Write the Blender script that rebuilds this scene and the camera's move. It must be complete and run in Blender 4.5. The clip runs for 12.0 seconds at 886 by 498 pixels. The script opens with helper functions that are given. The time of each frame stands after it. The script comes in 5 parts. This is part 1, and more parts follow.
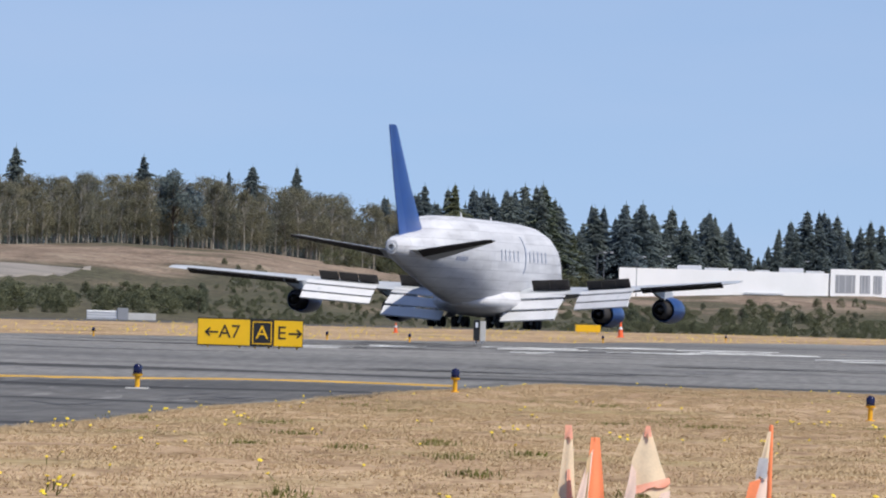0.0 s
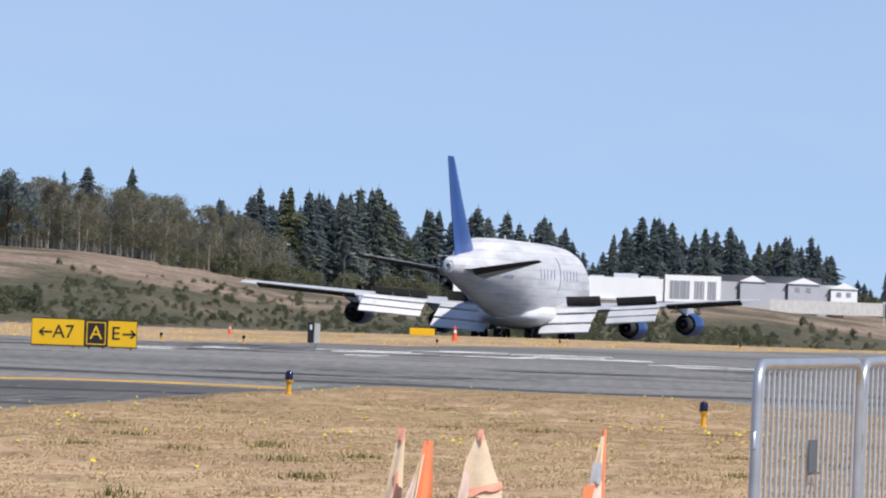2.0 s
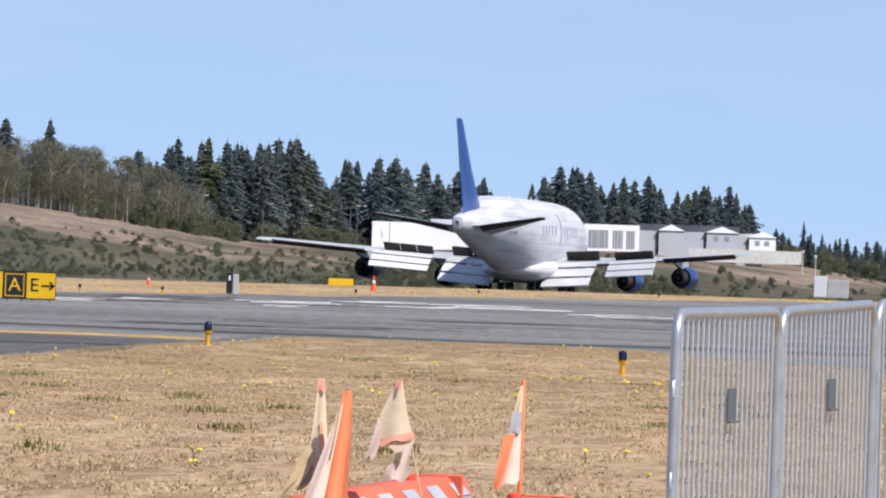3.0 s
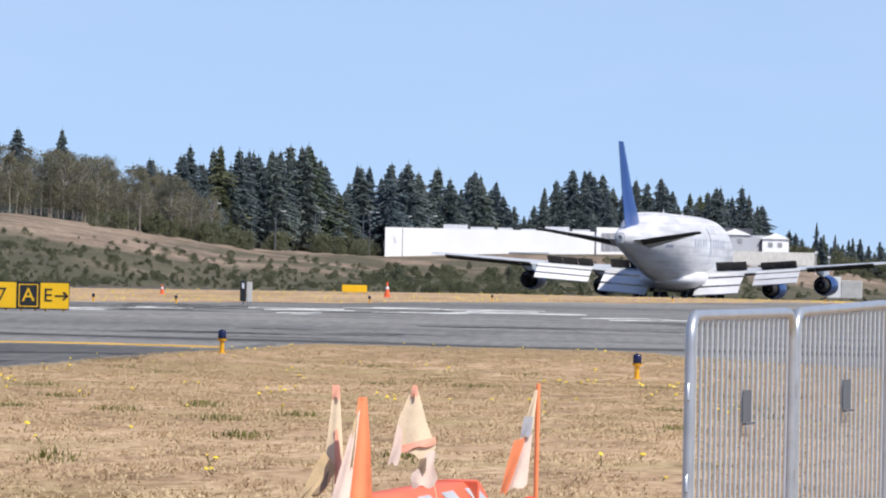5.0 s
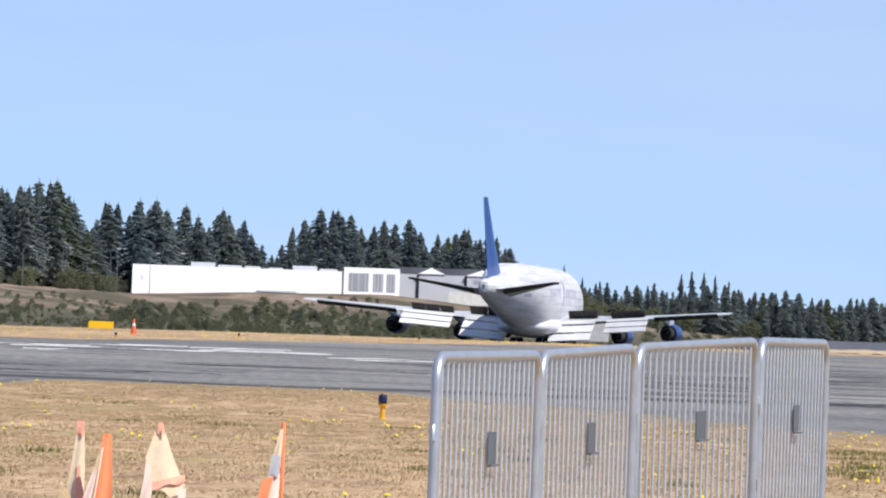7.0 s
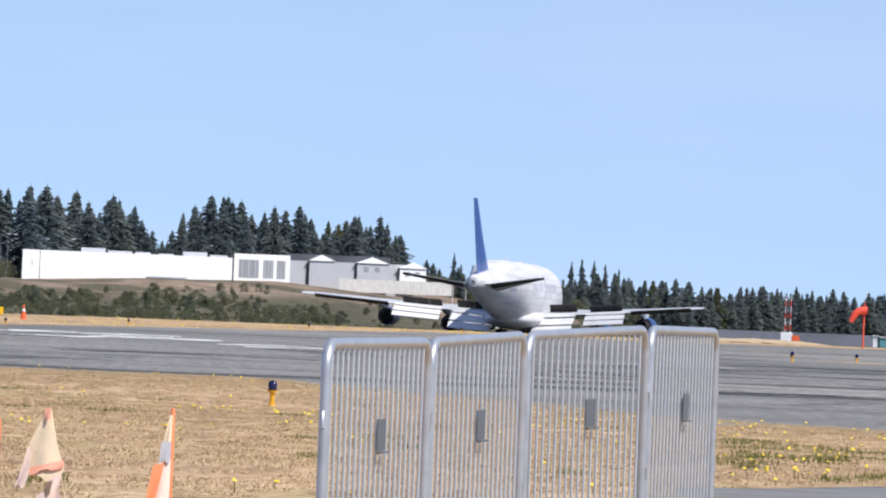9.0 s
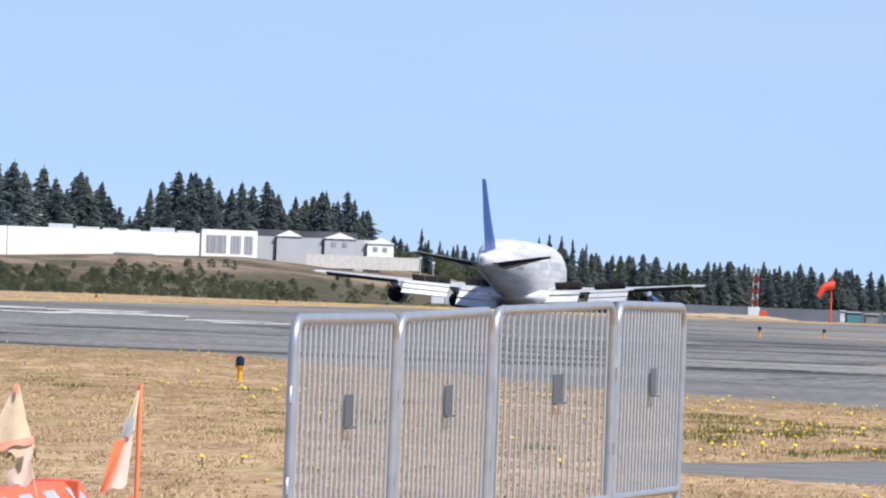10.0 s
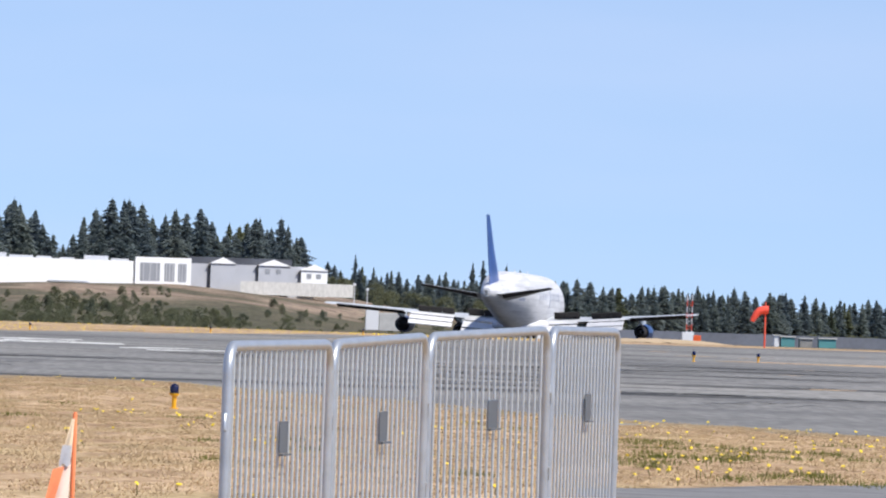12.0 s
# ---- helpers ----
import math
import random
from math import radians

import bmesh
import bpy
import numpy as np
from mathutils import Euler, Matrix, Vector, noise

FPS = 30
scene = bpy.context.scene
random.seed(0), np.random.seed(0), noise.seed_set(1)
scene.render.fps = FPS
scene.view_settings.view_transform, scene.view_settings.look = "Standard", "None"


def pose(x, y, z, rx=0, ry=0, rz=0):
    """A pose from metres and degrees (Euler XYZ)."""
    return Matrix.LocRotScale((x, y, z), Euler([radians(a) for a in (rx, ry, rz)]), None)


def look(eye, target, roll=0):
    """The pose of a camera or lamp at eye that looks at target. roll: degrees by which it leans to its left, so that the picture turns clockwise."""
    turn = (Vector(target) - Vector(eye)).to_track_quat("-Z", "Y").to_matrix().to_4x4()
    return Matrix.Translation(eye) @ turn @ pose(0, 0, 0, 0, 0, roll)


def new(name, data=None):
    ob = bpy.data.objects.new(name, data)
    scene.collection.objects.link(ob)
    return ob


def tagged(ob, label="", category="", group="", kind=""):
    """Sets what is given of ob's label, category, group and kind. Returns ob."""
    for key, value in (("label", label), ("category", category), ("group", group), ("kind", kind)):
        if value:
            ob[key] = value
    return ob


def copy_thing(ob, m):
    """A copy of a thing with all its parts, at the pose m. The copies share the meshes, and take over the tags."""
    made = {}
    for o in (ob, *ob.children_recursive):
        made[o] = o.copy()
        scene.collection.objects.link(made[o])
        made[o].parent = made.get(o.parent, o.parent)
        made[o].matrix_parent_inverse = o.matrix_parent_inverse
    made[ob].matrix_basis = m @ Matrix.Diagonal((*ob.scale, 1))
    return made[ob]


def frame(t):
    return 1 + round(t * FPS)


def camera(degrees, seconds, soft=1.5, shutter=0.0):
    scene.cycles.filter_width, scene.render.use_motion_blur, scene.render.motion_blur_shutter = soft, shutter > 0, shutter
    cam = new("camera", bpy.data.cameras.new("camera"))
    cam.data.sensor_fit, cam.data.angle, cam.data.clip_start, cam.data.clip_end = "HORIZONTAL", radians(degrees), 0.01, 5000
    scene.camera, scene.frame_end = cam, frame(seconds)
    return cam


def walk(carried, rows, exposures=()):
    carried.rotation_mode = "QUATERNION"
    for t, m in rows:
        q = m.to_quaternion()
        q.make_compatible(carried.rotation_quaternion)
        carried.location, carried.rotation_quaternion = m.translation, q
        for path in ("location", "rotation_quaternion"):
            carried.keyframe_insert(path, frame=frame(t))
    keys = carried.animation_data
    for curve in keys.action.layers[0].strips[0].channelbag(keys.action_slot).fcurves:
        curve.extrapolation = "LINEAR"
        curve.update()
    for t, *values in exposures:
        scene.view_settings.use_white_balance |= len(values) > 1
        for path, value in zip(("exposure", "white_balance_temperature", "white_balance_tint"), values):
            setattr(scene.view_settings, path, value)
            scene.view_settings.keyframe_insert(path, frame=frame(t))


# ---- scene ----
EYE = Vector((0.0, 0.0, 1.25))
LENS = 14000.0                     # focal length, in 1568ths of the picture's width
cam = camera(2 * math.degrees(math.atan(784 / LENS)), 12.0, soft=2.1)


def aim(pan, tilt, roll):
    p, q = radians(pan), radians(tilt)
    return look(EYE, EYE + Vector((math.sin(p) * math.cos(q), math.cos(p) * math.cos(q), math.sin(q))) * 100, roll)


# seconds, pan, tilt and lean of the hand-held long lens, in degrees
PATH = [(0.0, -3.125, 0.471, 1.700), (0.5, -2.899, 0.539, 1.907), (1.0, -2.529, 0.452, 2.018), (1.5, -2.071, 0.543, 2.064), (2.0, -1.931, 0.531, 2.220), (2.5, -1.439, 0.373, 2.209), (3.0, -1.328, 0.191, 1.983), (3.2, -1.427, 0.220, 2.058), (4.8, -1.407, 0.171, 1.308), (5.0, -1.424, 0.227, 1.295), (5.5, -1.204, 0.296, 1.531), (6.0, -0.342, 0.111, 1.524), (6.5, 0.124, 0.254, 1.891), (7.0, 0.395, 0.566, 2.101), (8.8, 1.071, 0.520, 2.372), (9.0, 1.192, 0.503, 2.364), (9.5, 1.362, 0.411, 2.312), (10.0, 1.435, 0.334, 2.300), (10.5, 1.545, 0.341, 2.286), (11.0, 1.550, 0.428, 2.078), (11.5, 1.822, 0.571, 2.041), (12.0, 1.907, 0.542, 2.010)]
walk(cam, [(t, aim(p, q, r)) for t, p, q, r in PATH],
     exposures=[(0, 0.05), (1.5, 0.12), (2.5, 0.22), (5, 0.30), (7, 0.36), (9, 0.36), (12, 0.36)])

# ---- light ----
SUN_ELEV, SUN_AZ = 53.0, 127.0     # degrees; azimuth clockwise from the y axis
world = bpy.data.worlds.new("sky")
scene.world = world
world.use_nodes = True
wn, wl = world.node_tree.nodes, world.node_tree.links
sky = wn.new("ShaderNodeTexSky")
sky.sky_type, sky.sun_disc = "NISHITA", False
sky.sun_elevation, sky.sun_rotation = radians(SUN_ELEV), radians(SUN_AZ)
sky.air_density, sky.dust_density, sky.ozone_density = 1.0, 0.3, 3.0
wco = wn.new("ShaderNodeTexCoord")
lift = wn.new("ShaderNodeVectorMath")
lift.operation = "ADD"
lift.inputs[1].default_value = (0, 0, 0.13)
wl.new(wco.outputs["Generated"], lift.inputs[0])
wl.new(lift.outputs[0], sky.inputs["Vector"])
cirrus = wn.new("ShaderNodeTexNoise")
cirrus.inputs["Scale"].default_value, cirrus.inputs["Detail"].default_value = 9.0, 4.0
wmap = wn.new("ShaderNodeMapping")
wmap.inputs["Scale"].default_value = (1.0, 1.0, 5.0)
wl.new(wco.outputs["Generated"], wmap.inputs["Vector"])
wl.new(wmap.outputs[0], cirrus.inputs["Vector"])
wr = wn.new("ShaderNodeMapRange")
wr.inputs["From Min"].default_value, wr.inputs["From Max"].default_value = 0.42, 0.75
wr.inputs["To Min"].default_value, wr.inputs["To Max"].default_value = 0.0, 0.22
wl.new(cirrus.outputs[0], wr.inputs["Value"])
wmix = wn.new("ShaderNodeMix")
wmix.data_type = "RGBA"
wmix.inputs["B"].default_value = (4.2, 5.0, 6.2, 1)
wl.new(wr.outputs[0], wmix.inputs["Factor"])
wl.new(sky.outputs[0], wmix.inputs["A"])
wtint = wn.new("ShaderNodeMix")
wtint.data_type, wtint.blend_type = "RGBA", "MULTIPLY"
wtint.inputs["Factor"].default_value = 1.0
wtint.inputs["B"].default_value = (1.01, 0.95, 1.015, 1)
wl.new(wmix.outputs["Result"], wtint.inputs["A"])
wl.new(wtint.outputs["Result"], wn["Background"].inputs["Color"])
wn["Background"].inputs["Strength"].default_value = 0.128

sun = new("sun", bpy.data.lights.new("sun", "SUN"))
sun.data.energy, sun.data.angle, sun.data.color = 4.2, radians(0.53), (1.0, 0.95, 0.87)
sa, se = radians(SUN_AZ), radians(SUN_ELEV)
sun.matrix_world = look((0, 0, 0), (-math.sin(sa) * math.cos(se), -math.cos(sa) * math.cos(se), -math.sin(se)))


# ---- materials ----
def material(name, rough=0.8, metal=0.0, spec=0.5):
    m = bpy.data.materials.new(name)
    m.use_nodes = True
    b = m.node_tree.nodes["Principled BSDF"]
    b.inputs["Roughness"].default_value, b.inputs["Metallic"].default_value = rough, metal
    b.inputs["Specular IOR Level"].default_value = spec
    return m, m.node_tree.nodes, m.node_tree.links, b


def noise_tex(n, l, scale, detail=4.0, stretch=(1, 1, 1), coords="Object"):
    co, mp, tx = n.new("ShaderNodeTexCoord"), n.new("ShaderNodeMapping"), n.new("ShaderNodeTexNoise")
    mp.inputs["Scale"].default_value = stretch
    tx.inputs["Scale"].default_value, tx.inputs["Detail"].default_value = scale, detail
    l.new(co.outputs[coords], mp.inputs["Vector"])
    l.new(mp.outputs[0], tx.inputs["Vector"])
    return tx.outputs[0]


def ramp(n, l, fac, stops):
    r = n.new("ShaderNodeValToRGB")
    while len(r.color_ramp.elements) < len(stops):
        r.color_ramp.elements.new(0.5)
    for e, (p, c) in zip(r.color_ramp.elements, stops):
        e.position, e.color = p, (*c, 1)
    l.new(fac, r.inputs["Fac"])
    return r.outputs["Color"]


def blend(n, l, a, b, fac, mode="MIX"):
    x = n.new("ShaderNodeMix")
    x.data_type, x.blend_type = "RGBA", mode
    for s, v in (("A", a), ("B", b)):
        if hasattr(v, "links"):
            l.new(v, x.inputs[s])
        else:
            x.inputs[s].default_value = (*v, 1)
    if hasattr(fac, "links"):
        l.new(fac, x.inputs["Factor"])
    else:
        x.inputs["Factor"].default_value = fac
    return x.outputs["Result"]


def bump(n, l, b, height, strength=0.3, distance=0.01):
    u = n.new("ShaderNodeBump")
    u.inputs["Strength"].default_value, u.inputs["Distance"].default_value = strength, distance
    l.new(height, u.inputs["Height"])
    l.new(u.outputs[0], b.inputs["Normal"])


def worn(name, colour, rough=0.5, metal=0.0, amount=0.12, scale=2.0, relief=0.05, spec=0.5, stretch=(1, 1, 1)):
    """A painted or bare surface with broad stains and fine grain."""
    m, n, l, b = material(name, rough, metal, spec)
    dark = tuple(c * (1 - amount * 2) for c in colour)
    light = tuple(min(1, c * (1 + amount * 0.5)) for c in colour)
    big = ramp(n, l, noise_tex(n, l, scale, 5, stretch), [(0.3, dark), (0.62, light)])
    fine = ramp(n, l, noise_tex(n, l, scale * 14, 3, stretch), [(0.3, dark), (0.6, colour)])
    l.new(blend(n, l, big, fine, 0.35), b.inputs["Base Color"])
    if relief:
        bump(n, l, b, noise_tex(n, l, scale * 20, 3), relief)
    return m


def leafy(name, dark, light, rough=0.75, through_light=0.45):
    """Foliage: every clump its own tone, trees a little apart from each other."""
    m, n, l, b = material(name, rough, 0, 0.2)
    geo, info = n.new("ShaderNodeNewGeometry"), n.new("ShaderNodeObjectInfo")
    c = ramp(n, l, geo.outputs["Random Per Island"], [(0.0, dark), (0.6, light), (1.0, tuple(x * 1.35 for x in light))])
    tint = ramp(n, l, info.outputs["Random"], [(0.0, (0.75, 0.8, 0.85)), (1.0, (1.15, 1.1, 0.95))])
    colour = blend(n, l, c, tint, 1.0, "MULTIPLY")
    l.new(colour, b.inputs["Base Color"])
    if through_light:
        tr, mx = n.new("ShaderNodeBsdfTranslucent"), n.new("ShaderNodeMixShader")
        l.new(colour, tr.inputs["Color"])
        mx.inputs["Fac"].default_value = through_light
        l.new(b.outputs[0], mx.inputs[1])
        l.new(tr.outputs[0], mx.inputs[2])
        l.new(mx.outputs[0], n["Material Output"].inputs["Surface"])
    return m


def dry_grass():
    m, n, l, b = material("dry_grass", 0.9, 0, 0.1)
    fine = ramp(n, l, noise_tex(n, l, 3.5, 9, (3, 0.9, 1)), [(0.3, (0.27, 0.175, 0.10)), (0.5, (0.49, 0.34, 0.205)), (0.7, (0.62, 0.47, 0.30))])
    mow = ramp(n, l, noise_tex(n, l, 0.45, 7, (3.5, 0.55, 1)), [(0.36, (0.50, 0.46, 0.40)), (0.50, (1, 1, 1))])
    green = ramp(n, l, noise_tex(n, l, 2.2, 6, (4, 1, 1)), [(0.3, (0.19, 0.17, 0.055)), (0.7, (0.36, 0.30, 0.12))])
    patch = ramp(n, l, noise_tex(n, l, 0.12, 7, (1.6, 0.8, 1)), [(0.52, (0, 0, 0)), (0.70, (0.75, 0.75, 0.75))])
    base = blend(n, l, fine, green, patch)
    base = blend(n, l, base, mow, 0.7, "MULTIPLY")
    worn_out = ramp(n, l, noise_tex(n, l, 0.07, 6, (2.0, 0.7, 1)), [(0.38, (0.70, 0.66, 0.62)), (0.55, (1.0, 1.0, 1.0))])
    base = blend(n, l, base, worn_out, 0.8, "MULTIPLY")
    gouge = ramp(n, l, noise_tex(n, l, 1.1, 5, (1.0, 0.55, 1)), [(0.30, (0.50, 0.45, 0.38)), (0.36, (1, 1, 1))])
    base = blend(n, l, base, gouge, 0.8, "MULTIPLY")
    l.new(base, b.inputs["Base Color"])
    bump(n, l, b, noise_tex(n, l, 8.0, 8, (3, 1, 1)), 0.5, 0.02)
    return m


def hill_grass():
    """Bleached hill grass with scrubby green in the hollows."""
    m, n, l, b = material("hill_grass", 0.95, 0, 0.1)
    dry = ramp(n, l, noise_tex(n, l, 0.16, 9, (1, 0.3, 1)), [(0.32, (0.165, 0.122, 0.092)), (0.5, (0.265, 0.200, 0.150)), (0.7, (0.34, 0.275, 0.205))])
    scrub = ramp(n, l, noise_tex(n, l, 0.4, 8, (1, 0.4, 1)), [(0.35, (0.058, 0.058, 0.038)), (0.65, (0.112, 0.108, 0.068))])
    where = ramp(n, l, noise_tex(n, l, 0.035, 9, (1, 0.3, 1)), [(0.47, (0, 0, 0)), (0.58, (0.85, 0.85, 0.85))])
    co, dot, foot = n.new("ShaderNodeTexCoord"), n.new("ShaderNodeVectorMath"), n.new("ShaderNodeMath")
    dot.operation, foot.operation = "DOT_PRODUCT", "MULTIPLY_ADD"
    dot.inputs[1].default_value = (-math.cos(0.2085) / 223.6, math.sin(0.2085) / 223.6, 0)
    l.new(co.outputs["Object"], dot.inputs[0])
    l.new(noise_tex(n, l, 0.02, 7, (1, 0.35, 1)), foot.inputs[0])
    foot.inputs[1].default_value = 1.1
    l.new(dot.outputs["Value"], foot.inputs[2])
    rng_map = n.new("ShaderNodeMapRange")
    for key, v in (("From Min", 2.05), ("From Max", 2.3), ("To Min", 0.85), ("To Max", 0.0)):
        rng_map.inputs[key].default_value = v
    l.new(foot.outputs[0], rng_map.inputs["Value"])
    dry = blend(n, l, dry, scrub, rng_map.outputs[0])
    tuft = ramp(n, l, noise_tex(n, l, 1.3, 8, (1, 0.16, 1)), [(0.35, (0.62, 0.62, 0.62)), (0.62, (1.15, 1.12, 1.08))])
    l.new(blend(n, l, blend(n, l, dry, scrub, where), tuft, 0.8, "MULTIPLY"), b.inputs["Base Color"])
    bump(n, l, b, noise_tex(n, l, 0.8, 8), 0.8, 0.3)
    return m


def asphalt(name, tone=0.085):
    m, n, l, b = material(name, 0.85, 0, 0.2)
    big = ramp(n, l, noise_tex(n, l, 0.04, 7, (0.5, 0.35, 1)), [(0.34, (tone * 0.76, tone * 0.74, tone * 0.70)), (0.5, (tone * 1.02, tone * 0.985, tone * 0.92)), (0.68, (tone * 1.35, tone * 1.29, tone * 1.18))])
    lanes = ramp(n, l, noise_tex(n, l, 0.3, 6, (0.035, 0.30, 1)), [(0.40, (0.45, 0.45, 0.46)), (0.47, (0.9, 0.9, 0.9)), (0.6, (1.08, 1.08, 1.06))])
    thin = ramp(n, l, noise_tex(n, l, 0.8, 4, (0.03, 0.16, 1)), [(0.385, (0.22, 0.22, 0.22)), (0.415, (1, 1, 1))])
    grain = ramp(n, l, noise_tex(n, l, 4.0, 8, (1, 0.12, 1)), [(0.3, (0.72, 0.72, 0.72)), (0.7, (1.2, 1.2, 1.2))])
    c = blend(n, l, big, lanes, 0.4, "MULTIPLY")
    c = blend(n, l, c, thin, 0.8, "MULTIPLY")
    c = blend(n, l, c, grain, 1.0, "MULTIPLY")
    l.new(c, b.inputs["Base Color"])
    bump(n, l, b, noise_tex(n, l, 30, 4), 0.3, 0.01)
    return m


def bunting(name, colour, amount=0.12):
    """Thin sun-bleached flag cloth that light passes through."""
    m = worn(name, colour, 0.85, amount=amount, scale=7)
    n, l = m.node_tree.nodes, m.node_tree.links
    b = n["Principled BSDF"]
    tr, mx = n.new("ShaderNodeBsdfTranslucent"), n.new("ShaderNodeMixShader")
    l.new(b.inputs["Base Color"].links[0].from_socket, tr.inputs["Color"])
    mx.inputs["Fac"].default_value = 0.15
    l.new(b.outputs[0], mx.inputs[1])
    l.new(tr.outputs[0], mx.inputs[2])
    l.new(mx.outputs[0], n["Material Output"].inputs["Surface"])
    return m


GRASS = dry_grass()
HILL = hill_grass()
ASPHALT = asphalt("asphalt", 0.21)
ASPHALT_OLD = asphalt("asphalt_old", 0.135)
ASPHALT_NEAR = worn("asphalt_path", (0.21, 0.205, 0.20), 0.85, amount=0.22, scale=1.2, relief=0.3, spec=0.2)
GRAVEL = worn("gravel", (0.30, 0.265, 0.225), 0.95, amount=0.25, scale=0.12)
JOINT = worn("joint_rubber", (0.085, 0.083, 0.08), 0.8, amount=0.25, scale=0.4, spec=0.2)
TAR = worn("crack_tar", (0.045, 0.045, 0.048), 0.7, amount=0.2, scale=0.5)
PAINT_WHITE = worn("road_paint_white", (0.60, 0.60, 0.58), 0.7, amount=0.42, scale=0.5, stretch=(1, 0.2, 1))
RUNWAY_ASPHALT = asphalt("runway_asphalt", 0.09)
PAINT_YELLOW = worn("road_paint_yellow", (0.62, 0.36, 0.05), 0.6, amount=0.2, scale=0.6)
AIR_WHITE = worn("aircraft_white", (0.66, 0.66, 0.67), 0.5, amount=0.09, scale=0.5, relief=0, stretch=(1, 0.16, 2.2))


def panelled_skin():
    """White paint on riveted skin panels, streaked along the flow."""
    m, n, l, b = material("aircraft_skin", 0.5, 0, 0.35)
    co, sep, com, br = n.new("ShaderNodeTexCoord"), n.new("ShaderNodeSeparateXYZ"), n.new("ShaderNodeCombineXYZ"), n.new("ShaderNodeTexBrick")
    l.new(co.outputs["Object"], sep.inputs[0])
    l.new(sep.outputs["Y"], com.inputs["X"])
    l.new(sep.outputs["Z"], com.inputs["Y"])
    l.new(com.outputs[0], br.inputs["Vector"])
    for key, v in (("Color1", (0.66, 0.66, 0.675, 1)), ("Color2", (0.57, 0.57, 0.585, 1)), ("Mortar", (0.40, 0.40, 0.42, 1))):
        br.inputs[key].default_value = v
    for key, v in (("Scale", 1.0), ("Mortar Size", 0.035), ("Mortar Smooth", 0.4), ("Brick Width", 2.9), ("Row Height", 1.05)):
        br.inputs[key].default_value = v
    streak = ramp(n, l, noise_tex(n, l, 0.9, 6, (1, 0.12, 1.6)), [(0.3, (0.80, 0.80, 0.81)), (0.6, (1.04, 1.04, 1.04))])
    l.new(blend(n, l, br.outputs["Color"], streak, 1.0, "MULTIPLY"), b.inputs["Base Color"])
    return m


AIR_SKIN = panelled_skin()
AIR_GREY = worn("aircraft_grey", (0.50, 0.52, 0.54), 0.4, amount=0.08, scale=0.4, relief=0)
AIR_BLUE = worn("aircraft_blue", (0.016, 0.075, 0.29), 0.35, amount=0.12, scale=0.3, relief=0)
NAC_BLUE = worn("nacelle_blue", (0.009, 0.045, 0.17), 0.3, amount=0.1, scale=0.5, relief=0)
# dark spoiler backs and exhausts; on elevators and ailerons it paints in shade
AIR_DARK = worn("dark_parts_and_shade", (0.035, 0.03, 0.028), 0.7, amount=0.2, scale=1.0, relief=0)
TITLE_BLUE = worn("title_grey_blue", (0.20, 0.24, 0.36), 0.4, amount=0.05, scale=1, relief=0)
TYRE = worn("tyre_rubber", (0.02, 0.02, 0.022), 0.85, amount=0.2, scale=3)
STEEL = worn("gear_steel", (0.35, 0.36, 0.38), 0.4, 0.6, amount=0.15, scale=3)
GALV = worn("galvanised_steel", (0.48, 0.51, 0.535), 0.38, 0.6, amount=0.10, scale=9, relief=0.04)
BAR_ZINC = worn("zinc_bars", (0.54, 0.58, 0.60), 0.5, 0.25, amount=0.10, scale=9, relief=0)
STRIPE = worn("barricade_stripe", (0.47, 0.50, 0.54), 0.5, amount=0.15, scale=8)
FLAG_PINK = bunting("flag_faded_stripe", (0.93, 0.46, 0.32), 0.1)
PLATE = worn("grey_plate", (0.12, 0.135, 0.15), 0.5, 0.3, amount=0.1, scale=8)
SIGN_YELLOW = worn("sign_yellow", (0.86, 0.50, 0.005), 0.4, amount=0.04, scale=1.5, relief=0)
SIGN_BLACK = worn("sign_black", (0.012, 0.012, 0.014), 0.5, amount=0.1, scale=2, relief=0)
LAMP_YELLOW = worn("lamp_base_yellow", (0.82, 0.42, 0.01), 0.5, amount=0.12, scale=6)
LAMP_BLUE = worn("lamp_blue_glass", (0.008, 0.01, 0.05), 0.15, amount=0.05, scale=6, relief=0)
CONE_ORANGE = worn("cone_orange", (0.85, 0.13, 0.03), 0.55, amount=0.08, scale=5)
FLAG_ORANGE = bunting("flag_orange", (0.95, 0.30, 0.13), 0.08)
FLAG_FADED = bunting("flag_faded_cream", (0.80, 0.65, 0.45), 0.12)
FLAG_TAN = bunting("flag_tan", (0.68, 0.51, 0.29), 0.18)
FLAG_BROWN = bunting("flag_brown", (0.34, 0.24, 0.16), 0.2)
FLAG_GREY = bunting("flag_grey_band", (0.52, 0.52, 0.54), 0.12)
FLAG_PALE = bunting("flag_pale_pink", (0.86, 0.67, 0.56), 0.1)
BARRICADE = worn("barricade_orange", (0.82, 0.17, 0.085), 0.55, amount=0.1, scale=5)
REFLECT = worn("reflective_white", (0.72, 0.74, 0.78), 0.4, amount=0.1, scale=8)
BARK_PALE = worn("bark_pale", (0.36, 0.33, 0.28), 0.9, amount=0.2, scale=1.5)
BARK = worn("bark_dark", (0.09, 0.065, 0.045), 0.9, amount=0.2, scale=1.5)
# distance haze is put into this green: paler and bluer than real needles
FIR_HAZED = leafy("hazed_fir_needles", (0.14, 0.172, 0.185), (0.19, 0.23, 0.235), 0.75, 0.5)
FIR_PALE = leafy("pale_fir_needles", (0.10, 0.125, 0.09), (0.17, 0.19, 0.125))
ALDER = leafy("sparse_alder_leaves", (0.15, 0.150, 0.112), (0.225, 0.215, 0.155))
SHRUB = leafy("shrub_leaves", (0.11, 0.125, 0.085), (0.17, 0.18, 0.115))
